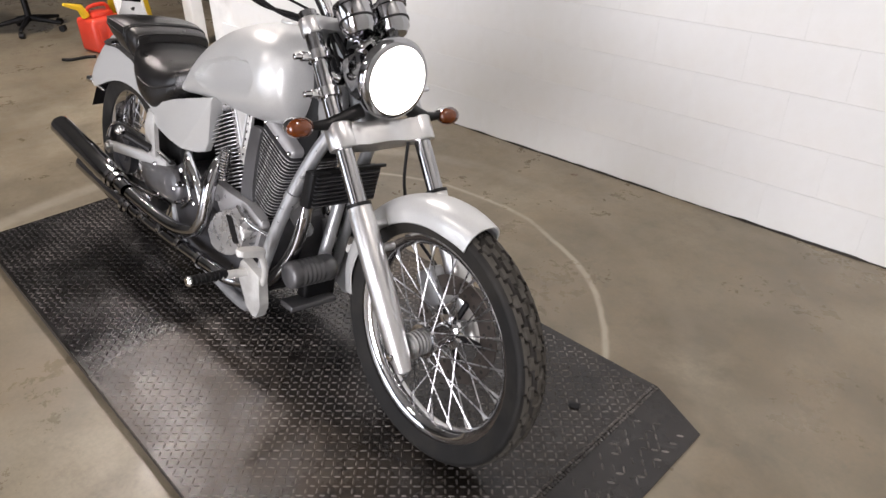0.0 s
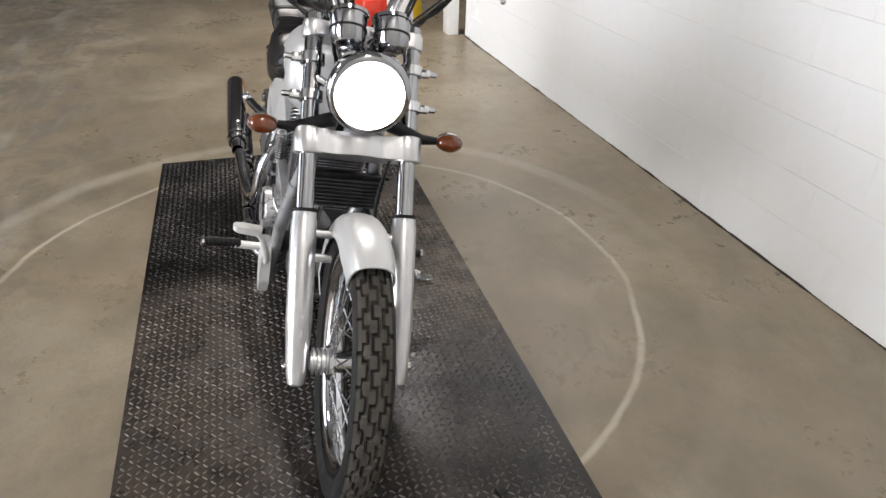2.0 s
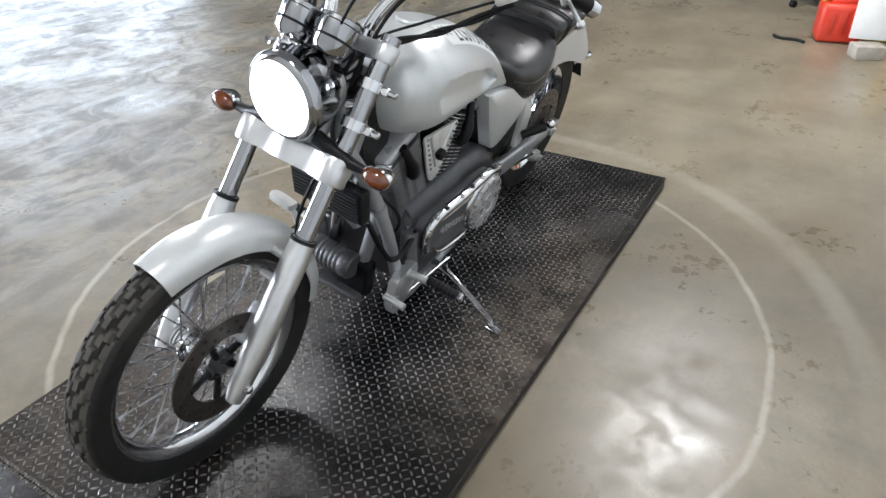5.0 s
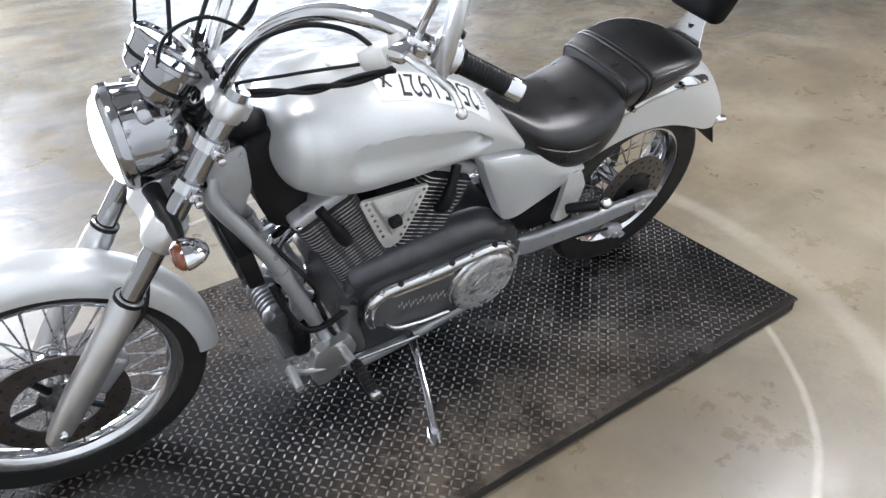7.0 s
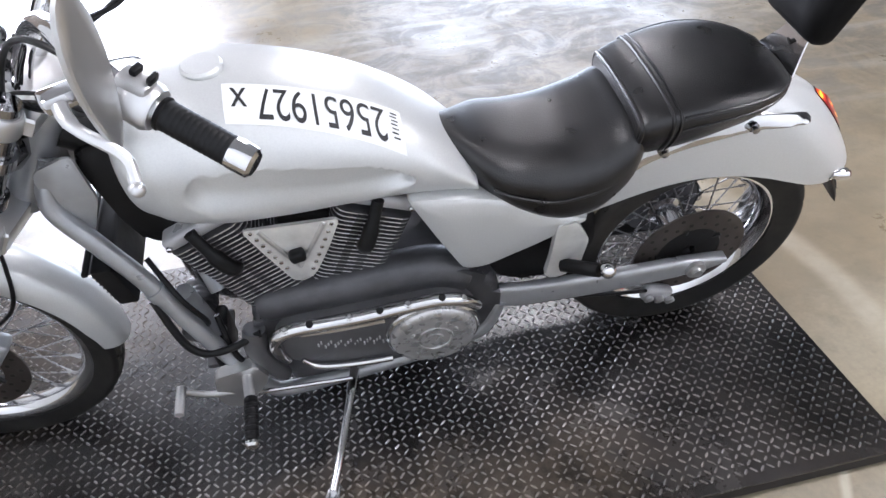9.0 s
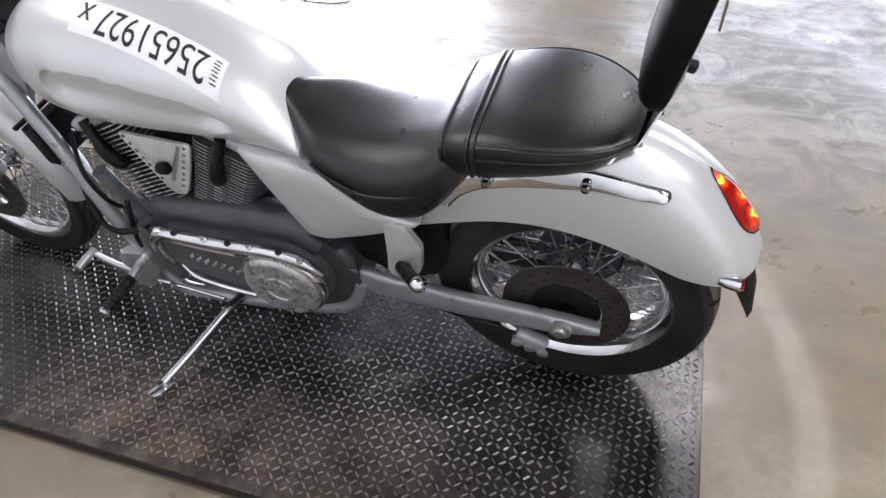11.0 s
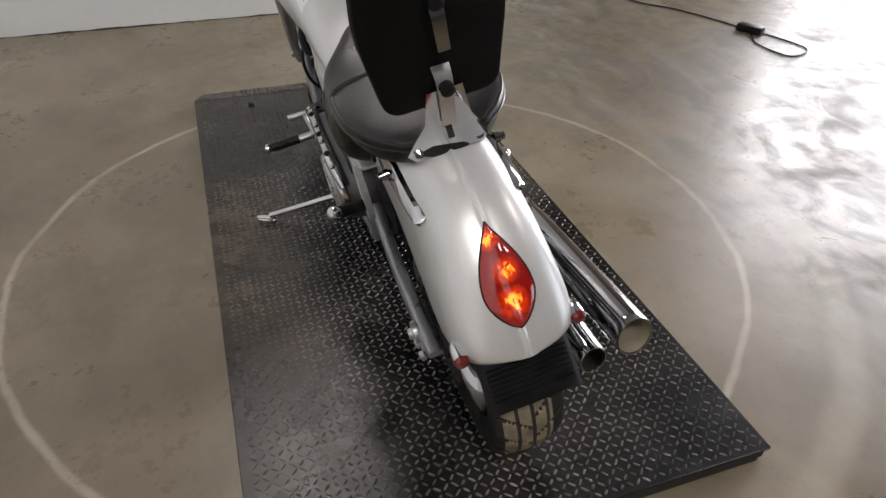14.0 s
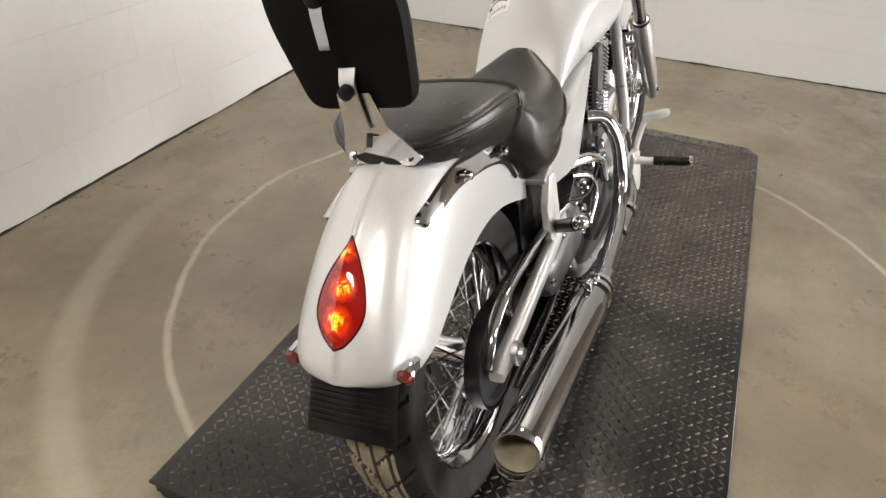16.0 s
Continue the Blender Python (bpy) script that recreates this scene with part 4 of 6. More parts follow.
for sy in (1, -1):
    cable([(0.43, sy * 0.10, 1.16), (0.50, sy * 0.12, 1.20), (0.565, sy * 0.10, 1.16), (0.585, sy * 0.06, 1.05)], 0.0036)

# tank
TX = [-0.27, -0.20, -0.10, 0.0, 0.128, 0.25, 0.33, 0.375, 0.398]
TT = [0.742, 0.828, 0.905, 0.953, 0.990, 1.000, 0.983, 0.945, 0.895]
TB = [0.690, 0.692, 0.697, 0.700, 0.703, 0.715, 0.742, 0.780, 0.83]
TW = [0.116, 0.126, 0.140, 0.155, 0.168, 0.170, 0.152, 0.114, 0.05]
TN = 2.45


def tank_z(x, y):
    zt, zb, w = cr(TX, TT, x), cr(TX, TB, x), cr(TX, TW, x)
    return (zt + zb) / 2 + (zt - zb) / 2 * max(0, 1 - min(1, abs(y) / w) ** TN) ** (1 / TN)


def scallop(x, z):
    up = cr([-0.14, -0.09, 0.05, 0.2, 0.25, 0.275], [0.79, 0.825, 0.872, 0.897, 0.89, 0.85], x)
    lo = cr([-0.14, -0.06, 0.14, 0.2, 0.25, 0.275], [0.775, 0.738, 0.758, 0.775, 0.805, 0.85], x)
    if not -0.14 < x < 0.275 or not lo < z < up:
        return 0.0
    a = min((up - z) / 0.010, 1)
    b = min((z - lo) / max(0.6 * (up - lo), 0.012), 1)
    c = min((0.275 - x) / 0.045, 1)
    return a * a * (3 - 2 * a) * b * b * (3 - 2 * b) * c * c * (3 - 2 * c)


bm = B()
rings = []
for i in range(201):
    x = TX[0] + (TX[-1] - TX[0]) * (1 - (1 - i / 200) ** 1.15)
    zt, zb, w = cr(TX, TT, x), cr(TX, TB, x), cr(TX, TW, x)
    zc, h = (zt + zb) / 2, (zt - zb) / 2
    ring = []
    for k in range(224):
        q = 2 * math.pi * k / 224
        y = w * math.copysign(abs(math.cos(q)) ** (2 / TN), math.cos(q))
        z = zc + h * math.copysign(abs(math.sin(q)) ** (2 / TN), math.sin(q))
        y -= math.copysign(0.025 * scallop(x, z), y) if abs(y) > 0.04 else 0
        ring.append((x, y, z))
    rings.append(ring)
loft(bm, rings)
tank = part("fuel_tank", bm, SILVER, bike, "long silver teardrop fuel tank with scalloped sides")
bm = B()
lathe(bm, [(-0.004, 0.0), (-0.004, 0.036), (0.006, 0.037), (0.011, 0.033), (0.012, 0.0)], aim((0.20, 0.0, 0.999), (-0.02, 0, 1)), 32)
part("filler_cap", bm, SILVER, tank, "silver filler cap with a raised rim")
# lot label
LBL = dict(x0=-0.130, x1=0.168)


def label_pt(u, w, h):
    """A point of the label: u along it, w across it, from 0 to 1."""
    x = LBL["x0"] + u * (LBL["x1"] - LBL["x0"])
    y = 0.052 - 0.004 * u + w * 0.074
    return (x, y, tank_z(x, y) + h)


bm = B()
g = [[bm.verts.new(label_pt(u, w, 0.0014)) for w in np.linspace(0, 1, 9)] for u in np.linspace(0, 1, 26)]
for a, b_ in zip(g, g[1:]):
    for k in range(8):
        bm.faces.new((a[k], a[k + 1], b_[k + 1], b_[k]))
lab = part("lot_label", bm, LABEL, bike, "white paper label with black numerals")
fc = bpy.data.curves.new("numerals", "FONT")
fc.body, fc.size = "25651927 x", 0.052
fo = new("numerals", fc)
bpy.context.view_layer.update()
me = bpy.data.meshes.new_from_object(fo.evaluated_get(bpy.context.evaluated_depsgraph_get()))
bpy.data.objects.remove(fo)
bm = B()
bm.from_mesh(me)
bmesh.ops.subdivide_edges(bm, edges=[e for e in bm.edges if e.calc_length() > 0.006], cuts=3)
bmesh.ops.triangulate(bm, faces=bm.faces[:])
xs = [v.co.x for v in bm.verts]
ys = [v.co.y for v in bm.verts]
for v in bm.verts:
    u, w = (v.co.x - min(xs)) / (max(xs) - min(xs)), (v.co.y - min(ys)) / (max(ys) - min(ys))
    v.co = label_pt(0.10 + 0.86 * u, 0.13 + 0.78 * w, 0.0026)
part("lettering", bm, INK, lab, "large black printed numerals")
bm = B()
for k in range(7):
    u, w = 0.025 + 0.006 * (k % 2), 0.15 + k * 0.1
    bm.faces.new([bm.verts.new(label_pt(a, b_, 0.0026)) for a, b_ in ((u, w), (u + 0.04, w), (u + 0.04, w + 0.035), (u, w + 0.035))])
part("small_print", bm, INK, lab)

# seat and pillion


def cushion(name, xs, zt, zb, w, label, ridge, n=2.6, power=1.0):
    bm = B()
    rings = []
    steps = 40
    for i in range(steps + 1):
        x = xs[0] + (xs[-1] - xs[0]) * i / steps
        t, b_, ww = cr(xs, zt, x), cr(xs, zb, x), max(cr(xs, w, x), 0.004)
        ring = []
        for k in range(56):
            q = 2 * math.pi * k / 56
            c, s = math.cos(q), math.sin(q)
            y = ww * math.copysign(abs(c) ** (2 / n), c)
            z = (t + b_) / 2 + (t - b_) / 2 * math.copysign(abs(s) ** (2 / n), s)
            z += ridge * (abs(y) / 0.15) ** 2 if s > 0 else 0
            ring.append((x, y, z))
        rings.append(ring)
    loft(bm, rings)
    return part(name, bm, LEATHER, bike, label)


seat = cushion("rider_seat", [-0.625, -0.60, -0.55, -0.47, -0.38, -0.30, -0.25, -0.178],
               [0.80, 0.812, 0.790, 0.765, 0.762, 0.777, 0.797, 0.822],
               [0.70, 0.66, 0.60, 0.570, 0.60, 0.66, 0.70, 0.80],
               [0.11, 0.14, 0.158, 0.162, 0.150, 0.125, 0.078, 0.005], "smooth black leather rider seat", 0.010)


for sy in (1, -1):
    bm = B()
    tube(bm, smooth([(-0.30, sy * 0.130, 0.715), (-0.34, sy * 0.146, 0.700), (-0.42, sy * 0.161, 0.682), (-0.50, sy * 0.162, 0.690), (-0.55, sy * 0.155, 0.705)], 6), 0.0035, 8)
    part("seam", bm, LEATHER, seat, "raised leather seam")


PILLION_X = [-0.940, -0.934, -0.915, -0.88, -0.835, -0.78, -0.72, -0.66, -0.615, -0.598, -0.588]
PILLION_TOP = [0.840, 0.845, 0.853, 0.862, 0.870, 0.874, 0.872, 0.862, 0.849, 0.840, 0.831]
PILLION_FOOT = [0.808, 0.804, 0.799, 0.792, 0.784, 0.774, 0.758, 0.744, 0.738, 0.740, 0.746]
PILLION_WIDTH = [0.028, 0.058, 0.092, 0.124, 0.145, 0.156, 0.156, 0.150, 0.143, 0.138, 0.128]
DRUM = [(0.80, 0.0), (0.88, 0.16), (0.955, 0.38), (0.995, 0.56), (1.0, 0.70), (0.975, 0.81), (0.90, 0.89), (0.72, 0.945), (0.45, 0.985), (0.0, 1.0)]


def pillion_section(x, n, out=0.0, full=True):
    """The pillion's section at x: a drum with a tucked foot, a firm edge and a nearly flat top; closed below when full."""
    t, f, w = cr(PILLION_X, PILLION_TOP, x), cr(PILLION_X, PILLION_FOOT, x), cr(PILLION_X, PILLION_WIDTH, x)
    ring = []
    for k in range(n + 1):
        u = 9 * (1 - abs(1 - 2 * k / n))
        a, b = cr(range(10), [p[0] for p in DRUM], u), cr(range(10), [p[1] for p in DRUM], u)
        ring.append((x, math.copysign(w * a + out, 1 if k <= n / 2 else -1) if a > 0.001 else 0.0, f + (t - f) * b + out))
    if full:
        ring += [(x, -w * 0.8 + w * 1.6 * k / 8, f - 0.004) for k in range(1, 8)]
    return ring


bm = B()
xs = [PILLION_X[0] + (PILLION_X[-1] - PILLION_X[0]) * k / 60 for k in range(61)]
loft(bm, [pillion_section(x, 48) for x in xs])
pill = part("pillion_seat", bm, LEATHER, bike, "plump black leather pillion seat with a stitched front band")
for x, rr in ((-0.648, 0.0042), (-0.662, 0.0030), (-0.593, 0.0045)):
    bm = B()
    tube(bm, pillion_section(x, 40, 0.001, False), rr, 8)
    part("piping", bm, LEATHER, pill, "raised leather piping")
for row, rr in ((11, 0.0042), (7, 0.0028)):
    # piping round the edge of the top, and a seam below it
    rim = []
    for k in range(61):
        x = -0.668 - 0.262 * math.sin(math.pi * k / 60)
        p = pillion_section(x, 40, 0.0005, False)[row]
        rim.append((x, p[1] * (1 if k <= 30 else -1), p[2]))
    bm = B()
    tube(bm, rim, rr, 8)
    part("piping", bm, LEATHER, pill, "raised leather piping")

# backrest
bm = B()
bd = Vector((-0.20, 0, 0.98)).normalized()
bn = Vector((0.98, 0, 0.20))
b0 = Vector((-0.944, 0, 0.916))
rings = []
outl = rounded([(-0.095, 0.0), (0.095, 0.0), (0.117, 0.15), (0.10, 0.30), (-0.10, 0.30), (-0.117, 0.15)], 0.03, 6)
for d_, e_ in ((-0.022, 0.93), (-0.019, 0.985), (-0.012, 1.0), (0.002, 1.0), (0.012, 0.975), (0.022, 0.92), (0.030, 0.82), (0.036, 0.66), (0.039, 0.42)):
    rings.append([b0 + bn * d_ + bd * (0.15 + (z - 0.15) * e_) + Vector((0, y * e_, 0)) for y, z in outl])
loft(bm, rings)
br = part("backrest_pad", bm, BACKING, bike, "black leather backrest pad")
for z0_, w_, legs in ((0.046, 0.015, ((0.075, 0.020), (0.058, 0.034), (0.030, 0.037), (-0.032, 0.032))), (0.192, 0.0125, ((0.222, 0.018), (0.200, 0.036), (0.170, 0.048), (0.122, 0.056)))):
    # strap bent away from the back of the pad, and its bolt
    bm = B()
    strap = [b0 + bd * z_ - bn * off_ for z_, off_ in legs]
    loft(bm, [[p + Vector((0, y * (1.0 - 0.08 * k), 0)) - bn * d_ for y, d_ in ((-w_, 0.0), (w_, 0.0), (w_, 0.004), (-w_, 0.004))] for k, p in enumerate(strap)])
    part("tab", bm, ALU if z0_ < 0.1 else DIM_REFLECTION_CHROME, br, "bent metal mounting tab")
    bm = B()
    lathe(bm, [(0.0, 0.0), (0.0, 0.012), (0.012, 0.012), (0.015, 0.008), (0.015, 0.0)], aim(b0 + bd * z0_ - bn * 0.040, -bn), 12)
    part("pad_bolt", bm, BLACK, br)
bm = B()
prof = [(-0.074, -0.922, 0.818), (-0.060, -0.928, 0.806), (0.060, -0.928, 0.806), (0.074, -0.922, 0.818), (0.066, -0.934, 0.838), (0.040, -0.957, 0.885), (0.030, -0.972, 0.945), (-0.030, -0.972, 0.945), (-0.040, -0.957, 0.885), (-0.066, -0.934, 0.838)]
loft(bm, [[(x - d_ - 0.006, y, z) for y, x, z in prof] for d_ in (0.0, 0.004)])
pl = part("backrest_plate", bm, CHROME, bike, "bright backrest plate with a slot")
bm = B()
box(bm, 0.004, 0.011, 0.036, Matrix.Translation((-0.9605, 0.0, 0.866)) @ pose(0, 0, 0, 0, 27, 0), 0.0015)
part("slot", bm, EDGE, pl)
for sy in (1, -1):
    bm = B()
    lathe(bm, [(0, 0.0), (0, 0.008), (0.006, 0.008), (0.008, 0.0)], aim((-0.936, sy * 0.055, 0.820), (-1, 0, 0.5)), 10)
    part("plate_bolt", bm, CHROME, pl)

# rear fender
CX = [0, 0.12, 0.25, 0.38, 0.5, 0.62, 0.74, 0.86, 0.95, 1.0]
CROWN = [(-0.50, 0.70), (-0.58, 0.75), (-0.70, 0.798), (-0.83, 0.822), (-0.94, 0.808), (-1.03, 0.765), (-1.10, 0.705), (-1.16, 0.632), (-1.196, 0.572), (-1.205, 0.545)]
LIP = [(-0.505, 0.535), (-0.58, 0.565), (-0.68, 0.600), (-0.78, 0.615), (-0.87, 0.608), (-0.95, 0.588), (-1.02, 0.562), (-1.08, 0.542), (-1.158, 0.528), (-1.192, 0.534)]
FW = [0.088, 0.092, 0.098, 0.103, 0.107, 0.111, 0.114, 0.1155, 0.116, 0.116]


def fender_w(u):
    """Half width: the tail ends in a round U."""
    return cr(CX, FW, u) * (max(0.03, 1 - ((u - 0.80) / 0.2) ** 3.2) ** 0.5 if u > 0.80 else 1.0)


def fender_pt(u, q, inset=0.0):
    cx, cz = cr(CX, [p[0] for p in CROWN], u), cr(CX, [p[1] for p in CROWN], u)
    lx, lz = cr(CX, [p[0] for p in LIP], u), cr(CX, [p[1] for p in LIP], u)
    w = fender_w(u)
    d = Vector((cx - lx, 0, cz - lz))
    L = d.length
    d /= L
    c = max(math.cos(q), 0) ** 0.62
    y = (w - inset) * math.copysign(abs(math.sin(q)) ** 0.72, q)
    ridge = 0.0045 * math.exp(-(y / 0.0045) ** 2)
    p = Vector((lx, 0, lz)) + d * ((L - inset) * c + (ridge if not inset else 0))
    return Vector((p.x, y, p.z))


ARC = sorted([-90 + 5 * k for k in range(37)] + [s_ * q for s_ in (-1, 1) for q in (0.15, 0.5, 1.0, 1.8, 3.0)])
bm = B()
rings = []
for i in range(73):
    u = 0.8 * i / 44 if i <= 44 else 0.8 + 0.2 * math.sin(math.pi / 2 * (i - 44) / 28)
    ring = [fender_pt(u, radians(q)) for q in ARC] + [fender_pt(u, radians(-q), 0.004) for q in ARC]
    rings.append(ring)
loft(bm, rings)
part("rear_fender", bm, SILVER, bike, "long silver rear fender with a centre ridge", sharp=50)

# tail lamp: a teardrop on the fender's crown
bm = B()
g = []
for i in range(31):
    s = i / 30
    u = 0.680 + (0.912 - 0.680) * s
    half = 0.044 * (math.sin(math.pi / 2 * s / 0.65) ** 1.1 if s < 0.65 else max(0.0, 1 - ((s - 0.65) / 0.35) ** 1.8) ** 0.75)
    row = []
    for k in range(13):
        v = -1 + k / 6
        w = fender_w(u)
        q = math.asin(min(1, (abs(v) * half / w)) ** (1 / 0.72)) * (1 if v > 0 else -1)
        p = fender_pt(u, q)
        nrm = (fender_pt(u, 0) - Vector((RA.x + 0.05, 0, RA.z))).normalized()
        row.append(p + nrm * (0.001 + 0.010 * (1 - v * v) * min(1, half / 0.03)))
    g.append(row)
vs = [[bm.verts.new(p) for p in r] for r in g]
for a, b_ in zip(vs, vs[1:]):
    for k in range(12):
        bm.faces.new((a[k], a[k + 1], b_[k + 1], b_[k]))
tl = part("tail_lamp", bm, TAIL, bike, "red teardrop tail lamp, lit")
bm = B()
edge = [g[i][0] for i in range(31)] + [g[i][12] for i in range(30, -1, -1)]
tube(bm, edge, 0.0016, 6)
part("trim_ring", bm, BLACK, tl)

FGRID = [fender_pt(u, q) for u in np.linspace(0.02, 0.8, 60) for q in np.linspace(0, math.pi / 2, 40)]


def fender_y(x, z):
    """Half width of the fender at a place on its side."""
    return min(FGRID, key=lambda p: (p.x - x) ** 2 + (p.z - z) ** 2).y


for sy in (1, -1):
    # chrome fender strut
    top = [(-0.555, 0.645), (-0.585, 0.70), (-0.65, 0.742), (-0.75, 0.765), (-0.87, 0.772), (-0.99, 0.75), (-1.01, 0.738)]
    bot = [(-0.58, 0.625), (-0.615, 0.668), (-0.672, 0.700), (-0.762, 0.724), (-0.87, 0.740), (-0.975, 0.732), (-1.0, 0.730)]
    bm = B()
    tp, bt = smooth([(x, 0, z) for x, z in top], 4), smooth([(x, 0, z) for x, z in bot], 4)
    rings = []
    for a, b_ in zip(tp, bt):
        ya, yb = fender_y(a.x, a.z), fender_y(b_.x, b_.z)
        ym = max(0.5 * (ya + yb), fender_y(0.5 * (a.x + b_.x), 0.5 * (a.z + b_.z)))
        rings.append([(a.x, sy * (ya - 0.006), a.z), (a.x, sy * (ya + 0.010), a.z - 0.001), (0.5 * (a.x + b_.x), sy * (ym + 0.014), 0.5 * (a.z + b_.z)), (b_.x, sy * (yb + 0.012), b_.z + 0.002), (b_.x, sy * (yb - 0.006), b_.z)])
    loft(bm, rings)
    stt = part("fender_strut", bm, CHROME, bike, "curved chrome fender strut")
    # thin dark line added along the strut's lower edge
    bm = B()
    tube(bm, [(p.x, sy * (fender_y(p.x, p.z) + 0.004), p.z - 0.002) for p in bt], 0.004, 6)
    part("lower_edge_line", bm, BLACK, stt, "thin black line along the strut's lower edge")
    for x, z in ((-0.67, 0.722), (-0.86, 0.755)):
        bm = B()
        lathe(bm, [(0, 0.0), (0, 0.011), (0.010, 0.011), (0.011, 0.008), (0.020, 0.008), (0.022, 0.0)], aim((x, sy * (fender_y(x, z) + 0.012), z), (0, sy, 0)), 12)
        part("bolt", bm, DIM_REFLECTION_CHROME, stt, "dark bolt")
    # rear signals
    c = Vector((-1.155, sy * 0.108, 0.555))
    bm = B()
    tube(bm, [Vector((-1.11, sy * 0.07, 0.515)), c + Vector((0.02, 0, -0.005))], 0.007, 10)
    ra = part("rear_signal_arm", bm, CHROME, bike, "chrome rear signal arm")
    bm = B()
    lathe(bm, [(-0.028, 0.0), (-0.026, 0.008), (-0.012, 0.014), (0.012, 0.015), (0.012, 0.0)], aim(c, (-1, 0, -0.15)), 20)
    part("signal_shell", bm, CHROME, ra)
    bm = B()
    lathe(bm, [(0.0125, 0.0142), (0.020, 0.011), (0.023, 0.001)], aim(c, (-1, 0, -0.15)), 20)
    part("signal_lens", bm, RED, ra, "red lens")
# plate holder
bm = B()
rings = []
for i in range(9):
    u = i / 8
    x, z, w = -1.155 - 0.055 * u, 0.540 - 0.085 * u - 0.015 * u * u, 0.084 + 0.005 * u
    rings.append([(x, -w, z - 0.012), (x - 0.006, -w + 0.012, z), (x - 0.012, 0, z + 0.006), (x - 0.006, w - 0.012, z), (x, w, z - 0.012), (x + 0.004, w - 0.014, z - 0.008), (x - 0.002, 0, z - 0.003), (x + 0.004, -w + 0.014, z - 0.008)])
loft(bm, rings)
ph = part("plate_holder", bm, BLACK, bike, "black ribbed plate holder under the fender")
bm = B()
for i in range(7):
    u = 0.3 + i * 0.085
    x, z = -1.155 - 0.055 * u, 0.540 - 0.085 * u - 0.015 * u * u
    tube(bm, [(x - 0.008, -0.075, z + 0.002), (x - 0.013, 0, z + 0.006), (x - 0.008, 0.075, z + 0.002)], 0.0017, 6)
part("rib", bm, BLACK, ph)

# side covers
bm = B()
outl = rounded([(-0.118, 0.728), (-0.175, 0.60), (-0.235, 0.475), (-0.285, 0.47), (-0.40, 0.515), (-0.53, 0.575), (-0.46, 0.60), (-0.33, 0.68), (-0.27, 0.70)], 0.02, 3)
cx_, cz_ = -0.28, 0.60
loft(bm, [[(cx_ + (x - cx_) * e_, y, cz_ + (z - cz_) * e_) for x, z in outl] for y, e_ in ((0.085, 1.0), (0.118, 1.0), (0.130, 0.97), (0.137, 0.85), (0.140, 0.5))])
part("side_cover", bm, SILVER, bike, "silver triangular side cover")
bm = B()
rear_facet = [(-0.51, 0.583), (-0.40, 0.632), (-0.28, 0.672), (-0.15, 0.706), (-0.02, 0.738), (-0.235, 0.514), (-0.33, 0.522), (-0.42, 0.538), (-0.49, 0.560)]
front_facet = [(-0.02, 0.738), (-0.06, 0.655), (-0.095, 0.575), (-0.125, 0.532), (-0.165, 0.517), (-0.235, 0.514)]


def cover_y(x, z):
    over = ((x + 0.02) * 0.224 - (z - 0.738) * 0.215) / 0.3105
    return -(0.136 + 0.004 * math.sin((x + 0.5) * 6) - 0.5 * max(0.0, over))


at_ = {}
for x, z in rear_facet + front_facet:
    at_.setdefault((x, z), (bm.verts.new((x, cover_y(x, z), z)), bm.verts.new((x, -0.085, z))))
around = rear_facet[:5] + front_facet[1:] + rear_facet[6:]
bm.faces.new([at_[p][0] for p in rear_facet])
bm.faces.new([at_[p][0] for p in front_facet])
bm.faces.new([at_[p][1] for p in around])
for p, q in zip(around, around[1:] + around[:1]):
    bm.faces.new((at_[p][0], at_[q][0], at_[q][1], at_[p][1]))
bmesh.ops.bevel(bm, geom=[e for e in bm.edges if not all(abs(v.co.y + 0.085) < 1e-4 for v in e.verts)], offset=0.004, segments=3, affect="EDGES", profile=0.6)
part("side_cover", bm, SILVER, bike, "silver triangular side cover with a creased front edge", sharp=30)

# frame
for sy in (1, -1):
    bm = B()
    tube(bm, smooth([(0.50, sy * 0.035, 0.88), (0.53, sy * 0.066, 0.80), (0.480, sy * 0.09, 0.70), (0.430, sy * 0.108, 0.60), (0.375, sy * 0.132, 0.45), (0.32, sy * 0.143, 0.29), (0.275, sy * 0.145, 0.165), (0.20, sy * 0.14, 0.125), (-0.1, sy * 0.115, 0.13), (-0.28, sy * 0.12, 0.20), (-0.33, sy * 0.11, 0.30)], 6), 0.0195, 14)
    tb = part("frame_tube", bm, FRAME_GREY, bike, "grey painted frame tube")
    bm = B()
    lathe(bm, [(-0.012, 0.02), (-0.012, 0.0235), (0.012, 0.0235), (0.012, 0.02)], aim((0.415, sy * 0.114, 0.56), (0.37, -sy * 0.15, 1)), 16, closed=True)
    part("tube_collar", bm, FRAME_GREY, tb)
    bm = B()
    prism(bm, rounded([(0.53, 0.88), (0.45, 0.91), (0.445, 0.80), (0.485, 0.71), (0.525, 0.77)], 0.02), sy * 0.062, sy * 0.070, 0.003)
    part("neck_plate", bm, FRAME_GREY, bike, "grey steering neck plate")
bm = B()
tube(bm, [(0.60, 0, 0.765), (0.445, 0, 1.0)], 0.034, 20)
part("steering_head", bm, FRAME_GREY, bike, "grey steering head")
bm = B()
tube(bm, smooth([(0.46, 0, 0.93), (0.35, 0, 0.86), (0.1, 0, 0.76), (-0.2, 0, 0.70), (-0.5, 0, 0.66)], 6), 0.045, 14)
part("backbone", bm, BLACK, bike, "dark frame backbone under the tank")
bm = B()
prism(bm, rounded([(0.46, 0.90), (0.37, 0.92), (0.31, 0.76), (0.33, 0.64), (0.40, 0.64), (0.43, 0.72)], 0.03), -0.055, 0.055, 0.012)
part("neck_cover", bm, BLACK, bike, "black cover behind the steering neck")

